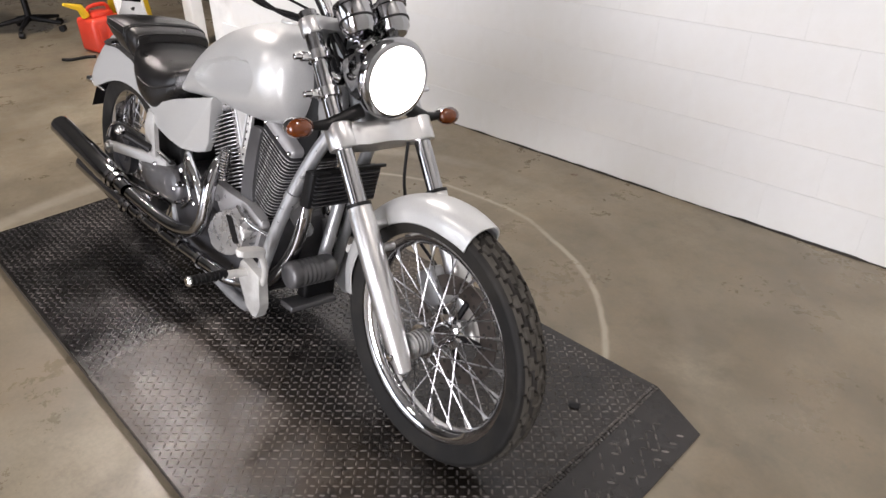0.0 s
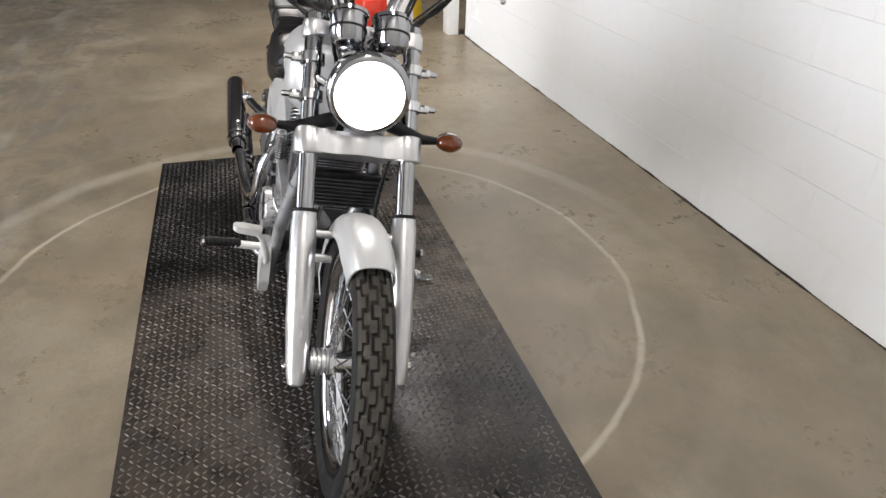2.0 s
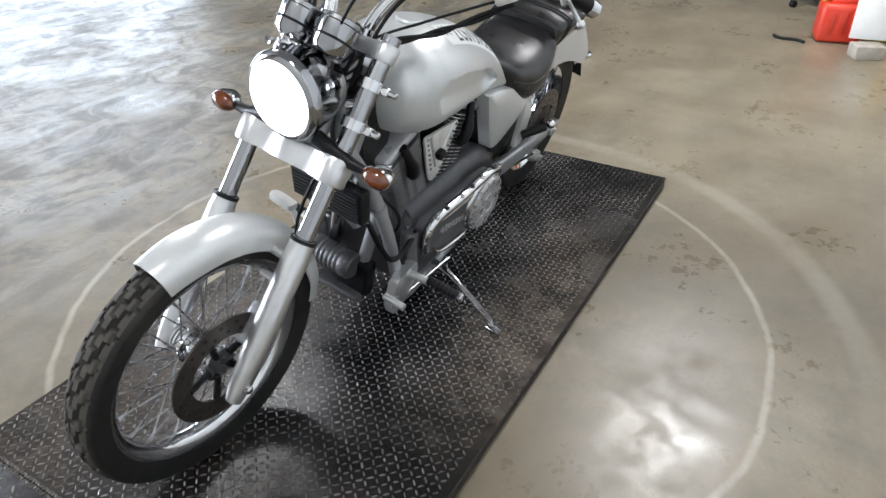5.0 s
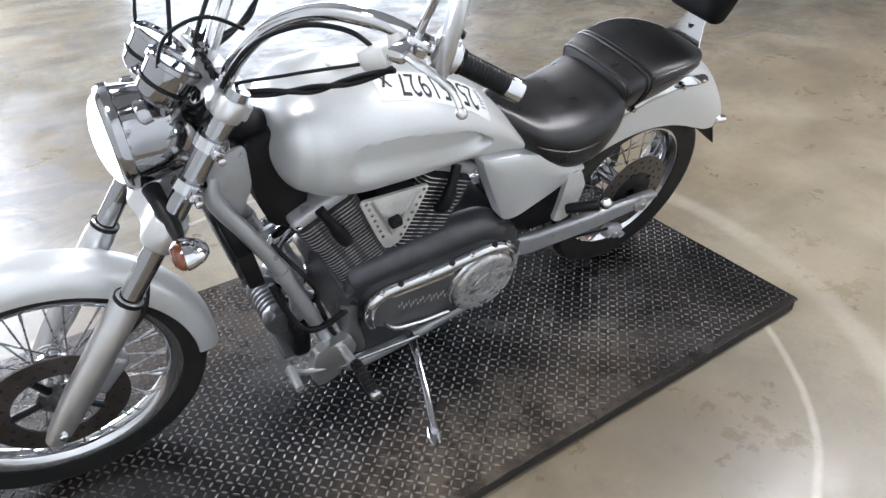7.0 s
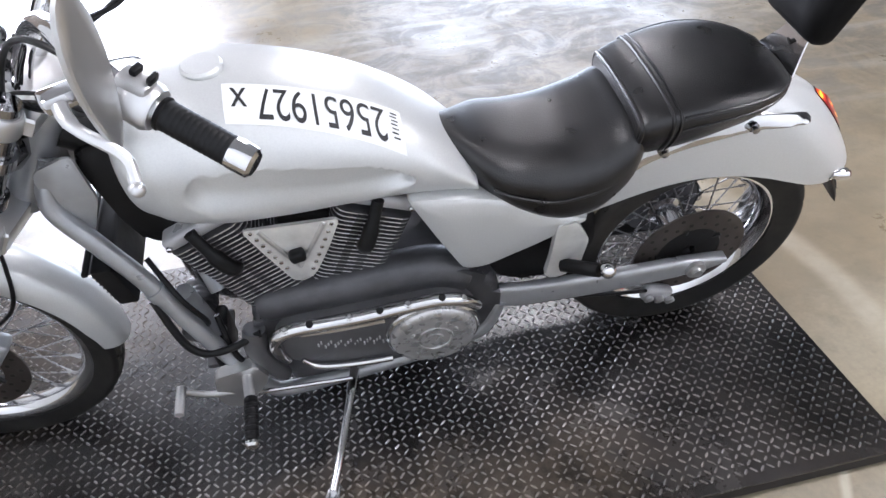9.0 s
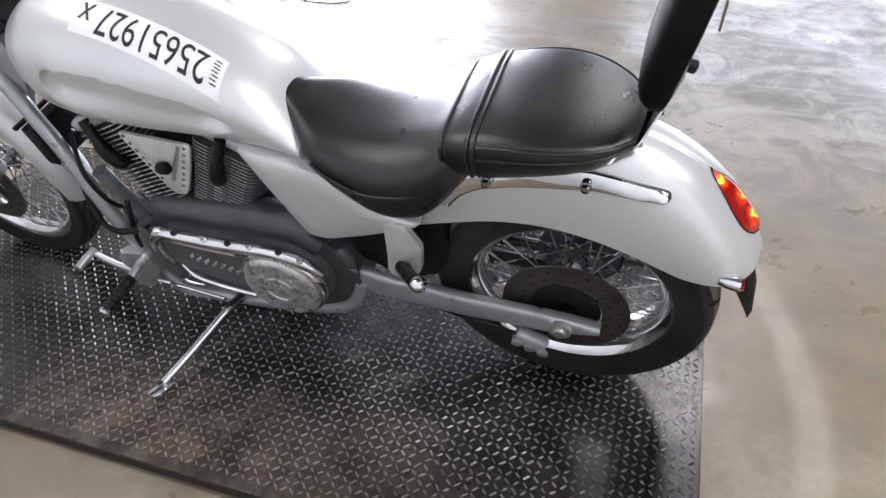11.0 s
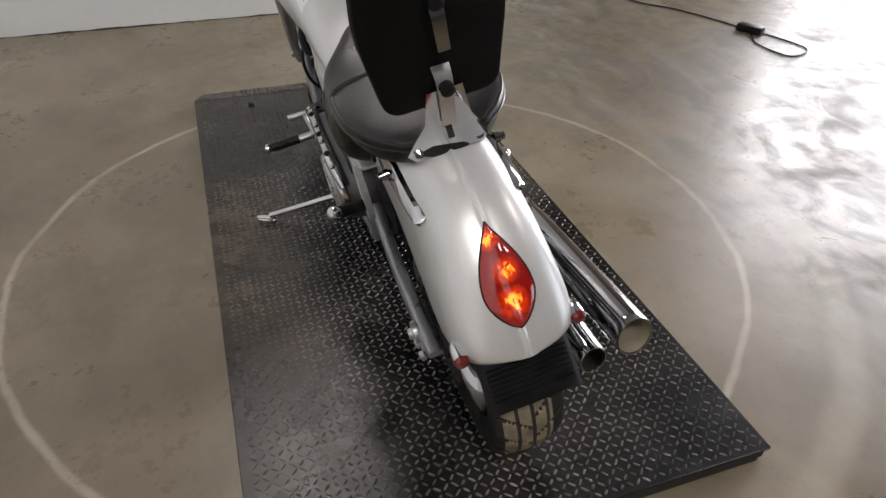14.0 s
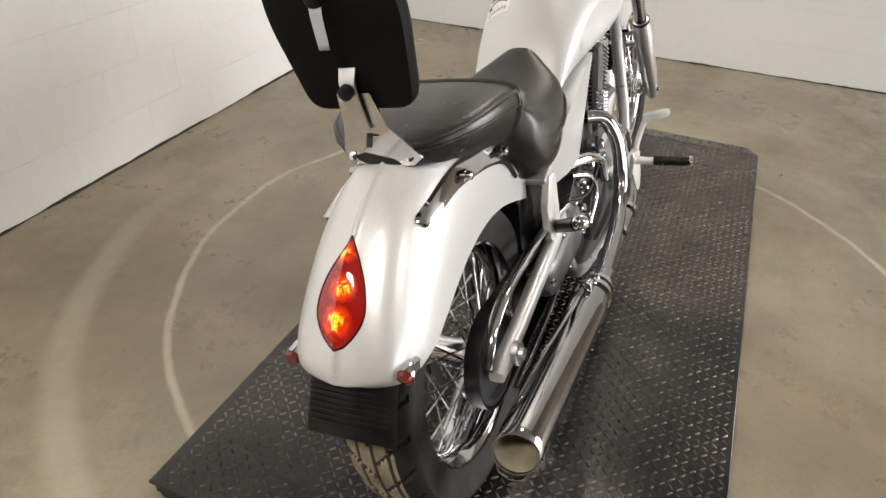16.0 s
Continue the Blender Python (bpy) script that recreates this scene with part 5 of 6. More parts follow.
# engine
bm = B()
prism(bm, rounded([(0.25, 0.45), (0.265, 0.30), (0.235, 0.16), (0.17, 0.125), (-0.25, 0.15), (-0.33, 0.25), (-0.33, 0.40), (-0.24, 0.47), (0.0, 0.46)], 0.05, 5), -0.125, 0.125, 0.025, 3)
eng = part("engine_case", bm, ENGINE, bike, "dark grey engine case")
bm = B()
tube(bm, smooth([(0.235, 0.085, 0.425), (0.10, 0.088, 0.442), (-0.05, 0.088, 0.452), (-0.17, 0.085, 0.448), (-0.245, 0.08, 0.405)], 5), [0.036] + [0.046 + 0.0006 * k for k in range(19)] + [0.044], 20)
part("top_case", bm, ENGINE, eng)


def stadium(x0, z0, r0, x1, z1, r1, k=16):
    """Outline round two circles."""
    d = math.atan2(z1 - z0, x1 - x0)
    g = math.acos(max(-1, min(1, (r0 - r1) / math.hypot(x1 - x0, z1 - z0))))
    a = [(x0 + r0 * math.cos(d + q), z0 + r0 * math.sin(d + q)) for q in np.linspace(g, 2 * math.pi - g, k)]
    b = [(x1 + r1 * math.cos(d + q), z1 + r1 * math.sin(d + q)) for q in np.linspace(-g, g, k)]
    return a + b


outl = stadium(0.135, 0.345, 0.078, -0.15, 0.325, 0.112)
bm = B()
cx_, cz_ = -0.02, 0.33
loft(bm, [[(cx_ + (x - cx_) * e_, y, cz_ + (z - cz_) * e_) for x, z in outl] for y, e_ in ((0.12, 1.02), (0.150, 1.0), (0.166, 0.97), (0.173, 0.91), (0.174, 0.5))])
part("primary_cover", bm, CASE_DARK, eng, "dark cast primary cover")
bm = B()
rc = aim((-0.15, 0.168, 0.328), (0, 1, 0))
lathe(bm, [(0, 0.0), (0, 0.114), (0.014, 0.114), (0.020, 0.110), (0.022, 0.106), (0.021, 0.104)], rc, 48)
part("clutch_bezel", bm, CHROME, eng, "bright round bezel")
bm = B()
lathe(bm, [(0.018, 0.0), (0.018, 0.103), (0.027, 0.103), (0.033, 0.098), (0.036, 0.089), (0.0365, 0.082), (0.035, 0.078), (0.036, 0.070), (0.037, 0.05), (0.037, 0.0)], rc, 48)
part("round_cover", bm, BRUSHED, eng, "round brushed clutch cover")
bm = B()
lathe(bm, [(0.034, 0.037), (0.0395, 0.039), (0.0395, 0.044), (0.034, 0.046)], rc, 36, closed=True)
lathe(bm, [(0.034, 0.0), (0.0385, 0.0), (0.0385, 0.020), (0.034, 0.021)], rc, 28)
for a_ in (-62, -40, 40, 62):
    c_ = Vector((0.0365, 0.058 * math.sin(radians(a_)), 0.058 * math.cos(radians(a_))))
    box(bm, 0.004, 0.014, 0.009, rc @ Matrix.Translation(c_) @ pose(0, 0, 0, -a_, 0, 0), 0.0015)
part("badge", bm, BRUSHED, eng, "raised badge on the clutch cover")
# bolted bright band along the top edge, ending in a rounded cap
band = smooth([(0.198, 0.168, 0.300), (0.212, 0.172, 0.345), (0.206, 0.174, 0.395), (0.170, 0.175, 0.424), (0.09, 0.176, 0.427), (0.0, 0.177, 0.430), (-0.08, 0.178, 0.438), (-0.16, 0.178, 0.442), (-0.225, 0.176, 0.422), (-0.262, 0.170, 0.382)], 5)
bm = B()
tube(bm, band, [0.012 + 0.005 * min(1, k / 6, (len(band) - 1 - k) / 6) for k in range(len(band))], 12)
part("cover_strip", bm, CHROME, eng, "bright bolted band along the cover")
bm = B()
tube(bm, smooth([(0.150, 0.178, 0.408), (0.06, 0.180, 0.406), (-0.04, 0.180, 0.408)], 4), 0.0085, 8)
part("inner_band", bm, POLISHED, eng, "second bright band")
for k in range(9):
    p = band[int(3 + (k + 0.5) / 9 * (len(band) - 6))]
    bm = B()
    lathe(bm, [(-0.014, 0.0), (-0.014, 0.0085), (0.008, 0.0085), (0.0105, 0.006), (0.0105, 0)], aim(p + Vector((0, 0.004, 0.012)), (0, 0.35, 1)), 8)
    part("cover_bolt", bm, BLACK if k % 2 else CHROME, eng)
bm = B()
tube(bm, smooth([(0.165, 0.176, 0.300), (0.13, 0.182, 0.268), (0.05, 0.184, 0.252), (-0.045, 0.182, 0.243)], 5), [0.006] * 4 + [0.0085] * 12, 10)
part("cover_rib", bm, CHROME, eng, "bright lower rib of the cover")
rnd = random.Random(17)
bm = B()
for k in range(26):
    # raised cast marks along the panel
    x, z = 0.12 - 0.0075 * k, 0.345 + 0.010 * math.sin(k * 2.1)
    box(bm, 0.004, 0.004, 0.008 + 0.006 * rnd.random(), pose(x, 0.1745, z - 0.0012 * k), 0.001, 1)
part("cast_marks", bm, CASE, eng, "raised cast marks on the panel")


def cylinder(name, x0, z0, x1, z1, label):
    a, b_ = Vector((x0, 0, z0)), Vector((x1, 0, z1))
    d = (b_ - a).normalized()
    L = (b_ - a).length
    m = Matrix.Translation(a) @ Matrix(((d.z, 0, d.x, 0), (0, 1, 0, 0), (-d.x, 0, d.z, 0), (0, 0, 0, 1)))
    bm = B()
    box(bm, 0.120, 0.145, L, m @ Matrix.Translation((0, 0, L / 2)), 0.02, 3)
    cyl = part(name, bm, BLACK, bike, label)
    bm = B()
    sq = rounded([(-0.080, -0.098), (0.080, -0.098), (0.080, 0.098), (-0.080, 0.098)], 0.028, 5)
    loft(bm, [[(x * e_, y * e_, z) for x, y in sq] for z, e_ in ((0, 0.985), (0.0008, 1), (0.0038, 1), (0.0046, 0.985))])
    bm.normal_update()
    for f in bm.faces:
        f.material_index = 1 if abs(f.normal.z) > 0.7 else 0
    f0 = part("fin", bm, [FIN, ENGINE], cyl, m=m @ Matrix.Translation((0, 0, 0.012)))
    nf = int((L - 0.008) / 0.0122)
    for k in range(1, nf):
        sc = 1.0 if k < nf * 0.62 else 1.06
        share("fin", f0, cyl, m @ Matrix.Translation((0, 0, 0.012 + k * 0.0122)) @ Matrix.Diagonal((sc, 1.0 if sc == 1.0 else 1.02, 1, 1)))
    bm = B()
    box(bm, 0.166, 0.190, 0.034, m @ Matrix.Translation((0, 0, L + 0.016)), 0.014, 3)
    part("rocker_cover", bm, CASE, cyl, "satin rocker cover")
    bm = B()
    tube(bm, smooth([m @ Vector((0.0, 0.085, L * 0.60)), m @ Vector((0.0, 0.116, L * 0.66)), m @ Vector((0.004, 0.118, L * 0.85)), m @ Vector((0.008, 0.10, L + 0.03))], 4), [0.013] * 3 + [0.018] * 6 + [0.013] * 4, 12)
    part("spark_lead", bm, BLACK, cyl, "black spark plug cap")
    for k in range(6):
        bm = B()
        lathe(bm, [(0, 0.0), (0, 0.0065), (0.007, 0.0065), (0.009, 0.004), (0.009, 0.0)], aim(m @ Vector((-0.07 + 0.07 * (k % 3), -0.094 if k < 3 else 0.094, L + 0.016)), m.to_3x3() @ Vector((0, -1 if k < 3 else 1, 0))), 8)
        part("cover_bolt", bm, CHROME, cyl)
    return m


cylinder("front_cylinder", 0.176, 0.44, 0.288, 0.68, "finned grey front cylinder")
cylinder("rear_cylinder", 0.042, 0.44, -0.062, 0.68, "finned grey rear cylinder")
for sy in (1, -1):
    bm = B()
    V_ = [(0.212, 0.694), (0.016, 0.686), (0.046, 0.612), (0.082, 0.540), (0.104, 0.512), (0.136, 0.512), (0.156, 0.555), (0.184, 0.622)] if sy > 0 else [(0.132, 0.722), (-0.004, 0.716), (0.062, 0.545), (0.088, 0.545)]
    yo = 0.102 if sy > 0 else 0.074
    prism(bm, rounded(V_, 0.012), sy * yo, sy * (yo + 0.008), 0.003)
    part("intake_plate", bm, PALE_METAL, eng, "pale triangular intake plate between the cylinders")
    # raised V rib and rivets along both edges
    bm = B()
    arms = [(0.180, 0.688), (0.117, 0.562), (0.048, 0.682)] if sy > 0 else [(0.100, 0.715), (0.076, 0.60), (0.028, 0.712)]
    for p, q in zip(arms, arms[1:]):
        tube(bm, [(p[0], sy * (yo + 0.008), p[1]), (q[0], sy * (yo + 0.008), q[1])], 0.0055, 8)
    part("plate_rib", bm, ALU, eng, "bright raised rib of the plate")
    if sy > 0:
        bm = B()
        box(bm, 0.034, 0.026, 0.028, pose(0.116, yo + 0.018, 0.608, 0, 12, 0), 0.008, 3)
        part("knob", bm, BLACK, eng, "black square knob")
    for p, q in ((V_[0], V_[-2]), (V_[1], V_[3])) if sy > 0 else ((V_[0], V_[3]), (V_[1], V_[2])):
        bm = B()
        for k in range(7):
            u = 0.06 + 0.88 * k / 6
            x, z = p[0] + (q[0] - p[0]) * u, p[1] + (q[1] - p[1]) * u
            x += 0.014 if p[0] < 0.1 else -0.014
            lathe(bm, [(0, 0.0), (0, 0.0052), (0.004, 0.0045), (0.005, 0.0)], aim((x, sy * (yo + 0.007), z), (0, sy, 0)), 8)
        part("plate_rivet", bm, CHROME, eng)
# smooth pushrod panel and grey upper case
bm = B()
prism(bm, rounded([(0.170, 0.700), (0.226, 0.700), (0.200, 0.600), (0.186, 0.500), (0.196, 0.440), (0.118, 0.440), (0.122, 0.510), (0.140, 0.600)], 0.012), -0.108, -0.090, 0.005)
part("pushrod_panel", bm, CASE_DARK, eng, "smooth grey pushrod panel beside the fins")
bm = B()
prism(bm, rounded([(-0.03, 0.470), (0.10, 0.462), (0.205, 0.462), (0.300, 0.430), (0.268, 0.335), (0.215, 0.280), (0.10, 0.290), (0.05, 0.360)], 0.03, 4), -0.132, -0.10, 0.010)
part("upper_case", bm, CASE, eng, "grey cast upper case")
bm = B()
box(bm, 0.12, 0.16, 0.16, pose(0.09, 0, 0.60), 0.02, 2)
part("intake_block", bm, BLACK, eng, "black intake block between the cylinders")
# right side: cam cover, belt cover, lines and bolts
bm = B()
prism(bm, rounded([(0.12, 0.425), (0.20, 0.438), (0.275, 0.40), (0.255, 0.34), (0.20, 0.295), (0.11, 0.275), (0.04, 0.295), (0.055, 0.35)], 0.03, 4), -0.180, -0.12, 0.012, 3)
cc = part("cam_cover", bm, BRUSHED, bike, "chrome teardrop cam cover")
bm = B()
prism(bm, rounded([(0.165, 0.425), (0.20, 0.428), (0.245, 0.355), (0.215, 0.345)], 0.008, 3), -0.1835, -0.1795, 0.001, 1)
part("dark_wedge", bm, BLACK, cc, "black inset wedge")
bm = B()
prism(bm, rounded(stadium(0.17, 0.25, 0.06, -0.10, 0.30, 0.09), 0.01, 1), -0.148, -0.12, 0.012, 2)
part("timing_cover", bm, ENGINE, eng, "dark grey timing cover")
bm = B()
outl2 = stadium(-0.52, 0.335, 0.052, -0.31, 0.352, 0.066)
cx_, cz_ = -0.41, 0.345
loft(bm, [[(cx_ + (x - cx_) * e_, -y, cz_ + (z - cz_) * e_) for x, z in outl2] for y, e_ in ((0.10, 1.0), (0.130, 1.0), (0.142, 0.95), (0.150, 0.8), (0.154, 0.5))])
bc = part("belt_cover", bm, CASE_DARK, bike, "satin oval belt pulley cover")
for x, z in ((-0.545, 0.335), (-0.43, 0.40), (-0.275, 0.355), (-0.40, 0.292)):
    bm = B()
    lathe(bm, [(0, 0), (0, 0.010), (0.008, 0.010), (0.012, 0.006), (0.012, 0)], aim((x, -0.14, z), (0, -1, 0)), 8)
    part("cover_bolt", bm, CHROME, bc)
rnd = random.Random(11)
for x, z in ((-0.22, 0.44), (-0.17, 0.40), (-0.24, 0.38), (-0.20, 0.34), (-0.14, 0.46), (-0.10, 0.41), (-0.06, 0.37), (-0.12, 0.35), (0.02, 0.42), (-0.02, 0.465), (0.24, 0.30), (0.25, 0.25), (0.21, 0.22), (0.15, 0.23), (-0.26, 0.31), (-0.19, 0.29)):
    bm = B()
    r_ = rnd.uniform(0.008, 0.014)
    l_ = rnd.uniform(0.012, 0.03)
    lathe(bm, [(0, 0), (0, r_ * 1.25), (0.006, r_ * 1.25), (0.007, r_), (l_, r_), (l_ + 0.003, r_ * 0.7), (l_ + 0.003, 0)], aim((x, -0.125, z), (rnd.uniform(-0.3, 0.3), -1, rnd.uniform(-0.1, 0.4))), 10)
    part("case_bolt", bm, CHROME, eng)
for pts, r_, mt in (([(-0.23, -0.11, 0.50), (-0.15, -0.145, 0.485), (-0.07, -0.155, 0.44), (-0.03, -0.155, 0.37)], 0.017, CHROME),
                    ([(-0.24, -0.12, 0.47), (-0.17, -0.15, 0.44), (-0.13, -0.155, 0.37), (-0.20, -0.15, 0.31)], 0.007, CHROME),
                    ([(-0.28, -0.12, 0.42), (-0.20, -0.145, 0.40), (-0.09, -0.15, 0.43), (-0.03, -0.14, 0.50)], 0.006, BLACK),
                    ([(0.33, -0.12, 0.40), (0.25, -0.15, 0.42), (0.18, -0.15, 0.45)], 0.007, CHROME)):
    bm = B()
    tube(bm, smooth(pts, 6), r_, 10)
    part("engine_line", bm, mt, eng)
for k in range(11):
    # coil spring of the brake switch line beside the front cylinder
    bm = B()
    lathe(bm, [(-0.002, 0.010), (-0.002, 0.017), (0.002, 0.017), (0.002, 0.010)], aim((0.055 + 0.002 * k, -0.135, 0.50 + 0.0095 * k), (0.2, 0, 1)), 14, closed=True)
    part("spring_coil", bm, CHROME, eng)

# exhaust
bm = B()
tube(bm, smooth([(0.33, -0.03, 0.56), (0.375, -0.04, 0.50), (0.36, -0.06, 0.36), (0.31, -0.11, 0.25), (0.22, -0.175, 0.22), (0.10, -0.20, 0.225), (-0.15, -0.205, 0.215), (-0.46, -0.205, 0.212)], 8), 0.0225, 16)
ex = part("front_header_pipe", bm, DIM_REFLECTION_CHROME, bike, "chrome front exhaust header")
bm = B()
tube(bm, smooth([(0.0, -0.10, 0.545), (0.035, -0.145, 0.53), (0.045, -0.175, 0.47), (0.042, -0.187, 0.40), (0.022, -0.192, 0.34), (-0.03, -0.198, 0.295), (-0.18, -0.215, 0.272), (-0.48, -0.243, 0.305)], 8), 0.0215, 16)
part("rear_header_pipe", bm, DIM_REFLECTION_CHROME, bike, "chrome rear exhaust header")


def muffler(a, b_, r, label, inside, slash):
    """A straight pipe from a to b_; slash: how far its end is cut back on the upper outer side."""
    a, b_ = Vector(a), Vector(b_)
    L = (b_ - a).length
    m = aim(a, b_ - a)
    cut_dir = Vector((0, -0.75, 0.66))
    side = m.to_3x3().inverted() @ cut_dir

    def rings(prof):
        out = []
        for x_, rr, end in prof:
            ring = []
            for k in range(40):
                q = 2 * math.pi * k / 40
                y_, z_ = rr * math.cos(q), rr * math.sin(q)
                back = slash * (0.5 + 0.5 * (y_ * side.y + z_ * side.z) / r) if end else 0.0
                ring.append(m @ Vector((x_ - back, y_, z_)))
            out.append(ring)
        return out
    bm = B()
    loft(bm, rings([(-0.06, 0.024, 0), (0.0, 0.026, 0), (0.03, 0.031, 0), (0.09, r * 0.94, 0), (0.14, r, 0), (L - slash - 0.02, r, 0), (L - 0.004, r, 1), (L, r - 0.0015, 1), (L, r - 0.004, 1), (L - 0.003, r - 0.005, 1)]), cap=False)
    mu = part("muffler", bm, DIM_REFLECTION_CHROME, bike, label)
    bm = B()
    loft(bm, rings([(L - 0.003, r - 0.0054, 1), (L - slash - 0.04, r - 0.0054, 0), (L - 0.22, r - 0.0054, 0), (L - 0.221, 0.0005, 0)]), cap=False)
    part("baffle", bm, inside, mu, "sooty inside of the pipe")
    bm = B()
    for q in (0.02, 0.055):
        lathe(bm, [(q - 0.012, 0.03), (q - 0.012, 0.035 + q * 0.1), (q + 0.006, 0.037 + q * 0.1), (q + 0.006, 0.03)], m, 24, closed=True)
    part("clamp_band", bm, CHROME, mu)
    bm = B()
    box(bm, 0.03, 0.02, 0.022, m @ Matrix.Translation((0.10, 0.0, r + 0.006)), 0.004)
    part("hanger", bm, CHROME, mu, "chrome hanger bracket")


muffler((-0.50, -0.245, 0.31), (-1.12, -0.25, 0.372), 0.0425, "long chrome upper muffler with an open end", SOOT, 0.012)
muffler((-0.47, -0.205, 0.212), (-1.03, -0.20, 0.232), 0.034, "chrome lower muffler with an open end", EDGE, 0.01)
for s in range(4):
    bm = B()
    p = Vector((0.05 - 0.14 * s, -0.204, 0.225))
    lathe(bm, [(-0.01, 0.0235), (-0.01, 0.027), (0.01, 0.027), (0.01, 0.0235)], aim(p, (-1, 0, 0)), 16, closed=True)
    part("heat_shield_clamp", bm, CHROME, ex)

# swingarm and belt
for sy in (1, -1):
    bm = B()
    st_ = [(-0.36, 0.41, 0.022, 0.118), (-0.45, 0.405, 0.021, 0.128), (-0.60, 0.385, 0.020, 0.133), (-0.78, 0.358, 0.019, 0.136), (-0.86, 0.345, 0.021, 0.136), (-0.905, 0.337, 0.012, 0.136)] if sy < 0 else [(-0.29, 0.31, 0.036, 0.095), (-0.40, 0.305, 0.04, 0.108), (-0.60, 0.31, 0.036, 0.118), (-0.80, 0.318, 0.032, 0.121), (-0.88, 0.322, 0.022, 0.121), (-0.925, 0.325, 0.008, 0.120)]
    rings = []
    for x, z, hh, yy in st_:
        rings.append([(x, sy * (yy + 0.017 * math.copysign(abs(math.cos(q)) ** 0.6, math.cos(q))), z + hh * math.copysign(abs(math.sin(q)) ** 0.6, math.sin(q))) for q in (2 * math.pi * k / 20 for k in range(20))])
    loft(bm, rings)
    sa = part("swingarm", bm, FRAME_GREY if sy > 0 else SILVER, bike, "grey swingarm" if sy > 0 else "pale silver swingarm bar")
    bm = B()
    lathe(bm, [(0, 0), (0, 0.026), (0.012, 0.026), (0.014, 0.014), (0.022, 0.013), (0.023, 0)], aim((RA.x, sy * (0.136 if sy > 0 else 0.151), RA.z - (0.012 if sy > 0 else -0.018)), (0, sy, 0)), 16)
    part("axle_nut", bm, ALU, sa)
    # passenger peg bracket and folded peg
    bm = B()
    prism(bm, rounded([(-0.490, 0.585), (-0.445, 0.58), (-0.438, 0.47), (-0.430, 0.405), (-0.475, 0.395), (-0.515, 0.435), (-0.525, 0.52)], 0.012), sy * 0.126, sy * 0.142, 0.004)
    pb = part("peg_bracket", bm, PALE_METAL, bike, "pale passenger peg bracket")
    bm = B()
    tube(bm, [(-0.47, sy * 0.145, 0.445), (-0.53, sy * 0.21, 0.488)], 0.0165, 14)
    part("passenger_peg", bm, BLACK, pb, "black rubber passenger peg")
    bm = B()
    bmesh.ops.create_uvsphere(bm, u_segments=16, v_segments=10, radius=0.019, matrix=Matrix.Translation((-0.543, sy * 0.222, 0.499)))
    part("peg_end", bm, CHROME, pb, "chrome peg end")
bm = B()
box(bm, 0.085, 0.034, 0.050, Matrix.Translation((-0.765, 0.118, 0.215)) @ pose(0, 0, 0, 0, -22, 0), 0.012, 3)
rcal = part("rear_caliper", bm, CASE, bike, "grey rear brake caliper under the swingarm")
for k in range(3):
    bm = B()
    lathe(bm, [(0, 0.0), (0, 0.013), (0.010, 0.013), (0.012, 0.008), (0.012, 0)], aim((-0.735 - 0.032 * k, 0.134, 0.222 - 0.012 * k), (0, 1, -0.2)), 12)
    part("caliper_bolt", bm, ALU, rcal)
bm = B()
tube(bm, smooth([(-0.73, 0.125, 0.24), (-0.64, 0.13, 0.262), (-0.50, 0.115, 0.275), (-0.40, 0.09, 0.30)], 5), 0.005, 8)
part("rear_hose", bm, BLACK, rcal)
bm = B()
rings = []
for k in range(49):
    # the belt's run round both pulleys
    q = k / 48
    if q < 0.3:
        p = Vector((-0.36 - (0.838 - 0.36) * q / 0.3, -0.10, 0.40 + 0.037 * q / 0.3))
        d_ = Vector((-0.13, 0, 0.99))
    elif q < 0.7:
        a = radians(90 + 180 * (q - 0.3) / 0.4)
        d_ = Vector((math.cos(a), 0, math.sin(a)))
        p = RA + d_ * 0.104 + Vector((0, -0.10, 0))
    else:
        u = (q - 0.7) / 0.3
        p = Vector((-0.838 + (0.838 - 0.36) * u, -0.10, RA.z - 0.104 + 0.03 * u))
        d_ = Vector((0, 0, -1))
    rings.append([p + Vector((0, -0.016, 0)), p + Vector((0, 0.016, 0)), p + Vector((0, 0.016, 0)) + d_ * 0.006, p + Vector((0, -0.016, 0)) + d_ * 0.006])
loft(bm, rings)
part("drive_belt", bm, BLACK, bike, "black toothed drive belt")
bm = B()
tube(bm, smooth([(-0.33, -0.126, 0.43), (-0.55, -0.126, 0.458), (-0.72, -0.126, 0.462), (-0.83, -0.126, 0.450), (-0.89, -0.126, 0.415), (-0.92, -0.126, 0.370)], 5), 0.013, 10, flat=0.5)
part("belt_guard", bm, CHROME, bike, "chrome belt guard")
bm = B()
tube(bm, smooth([(-0.40, -0.128, 0.27), (-0.62, -0.128, 0.235), (-0.80, -0.128, 0.22)], 5), 0.009, 10, flat=0.5)
part("lower_belt_guard", bm, DIM_REFLECTION_CHROME, bike)
bm = B()
prism(bm, rounded([(-0.34, 0.60), (-0.55, 0.57), (-0.57, 0.44), (-0.52, 0.34), (-0.36, 0.34), (-0.30, 0.42)], 0.03), -0.085, 0.085, 0.01)
part("inner_guard", bm, BLACK, bike, "black inner mudguard behind the engine")

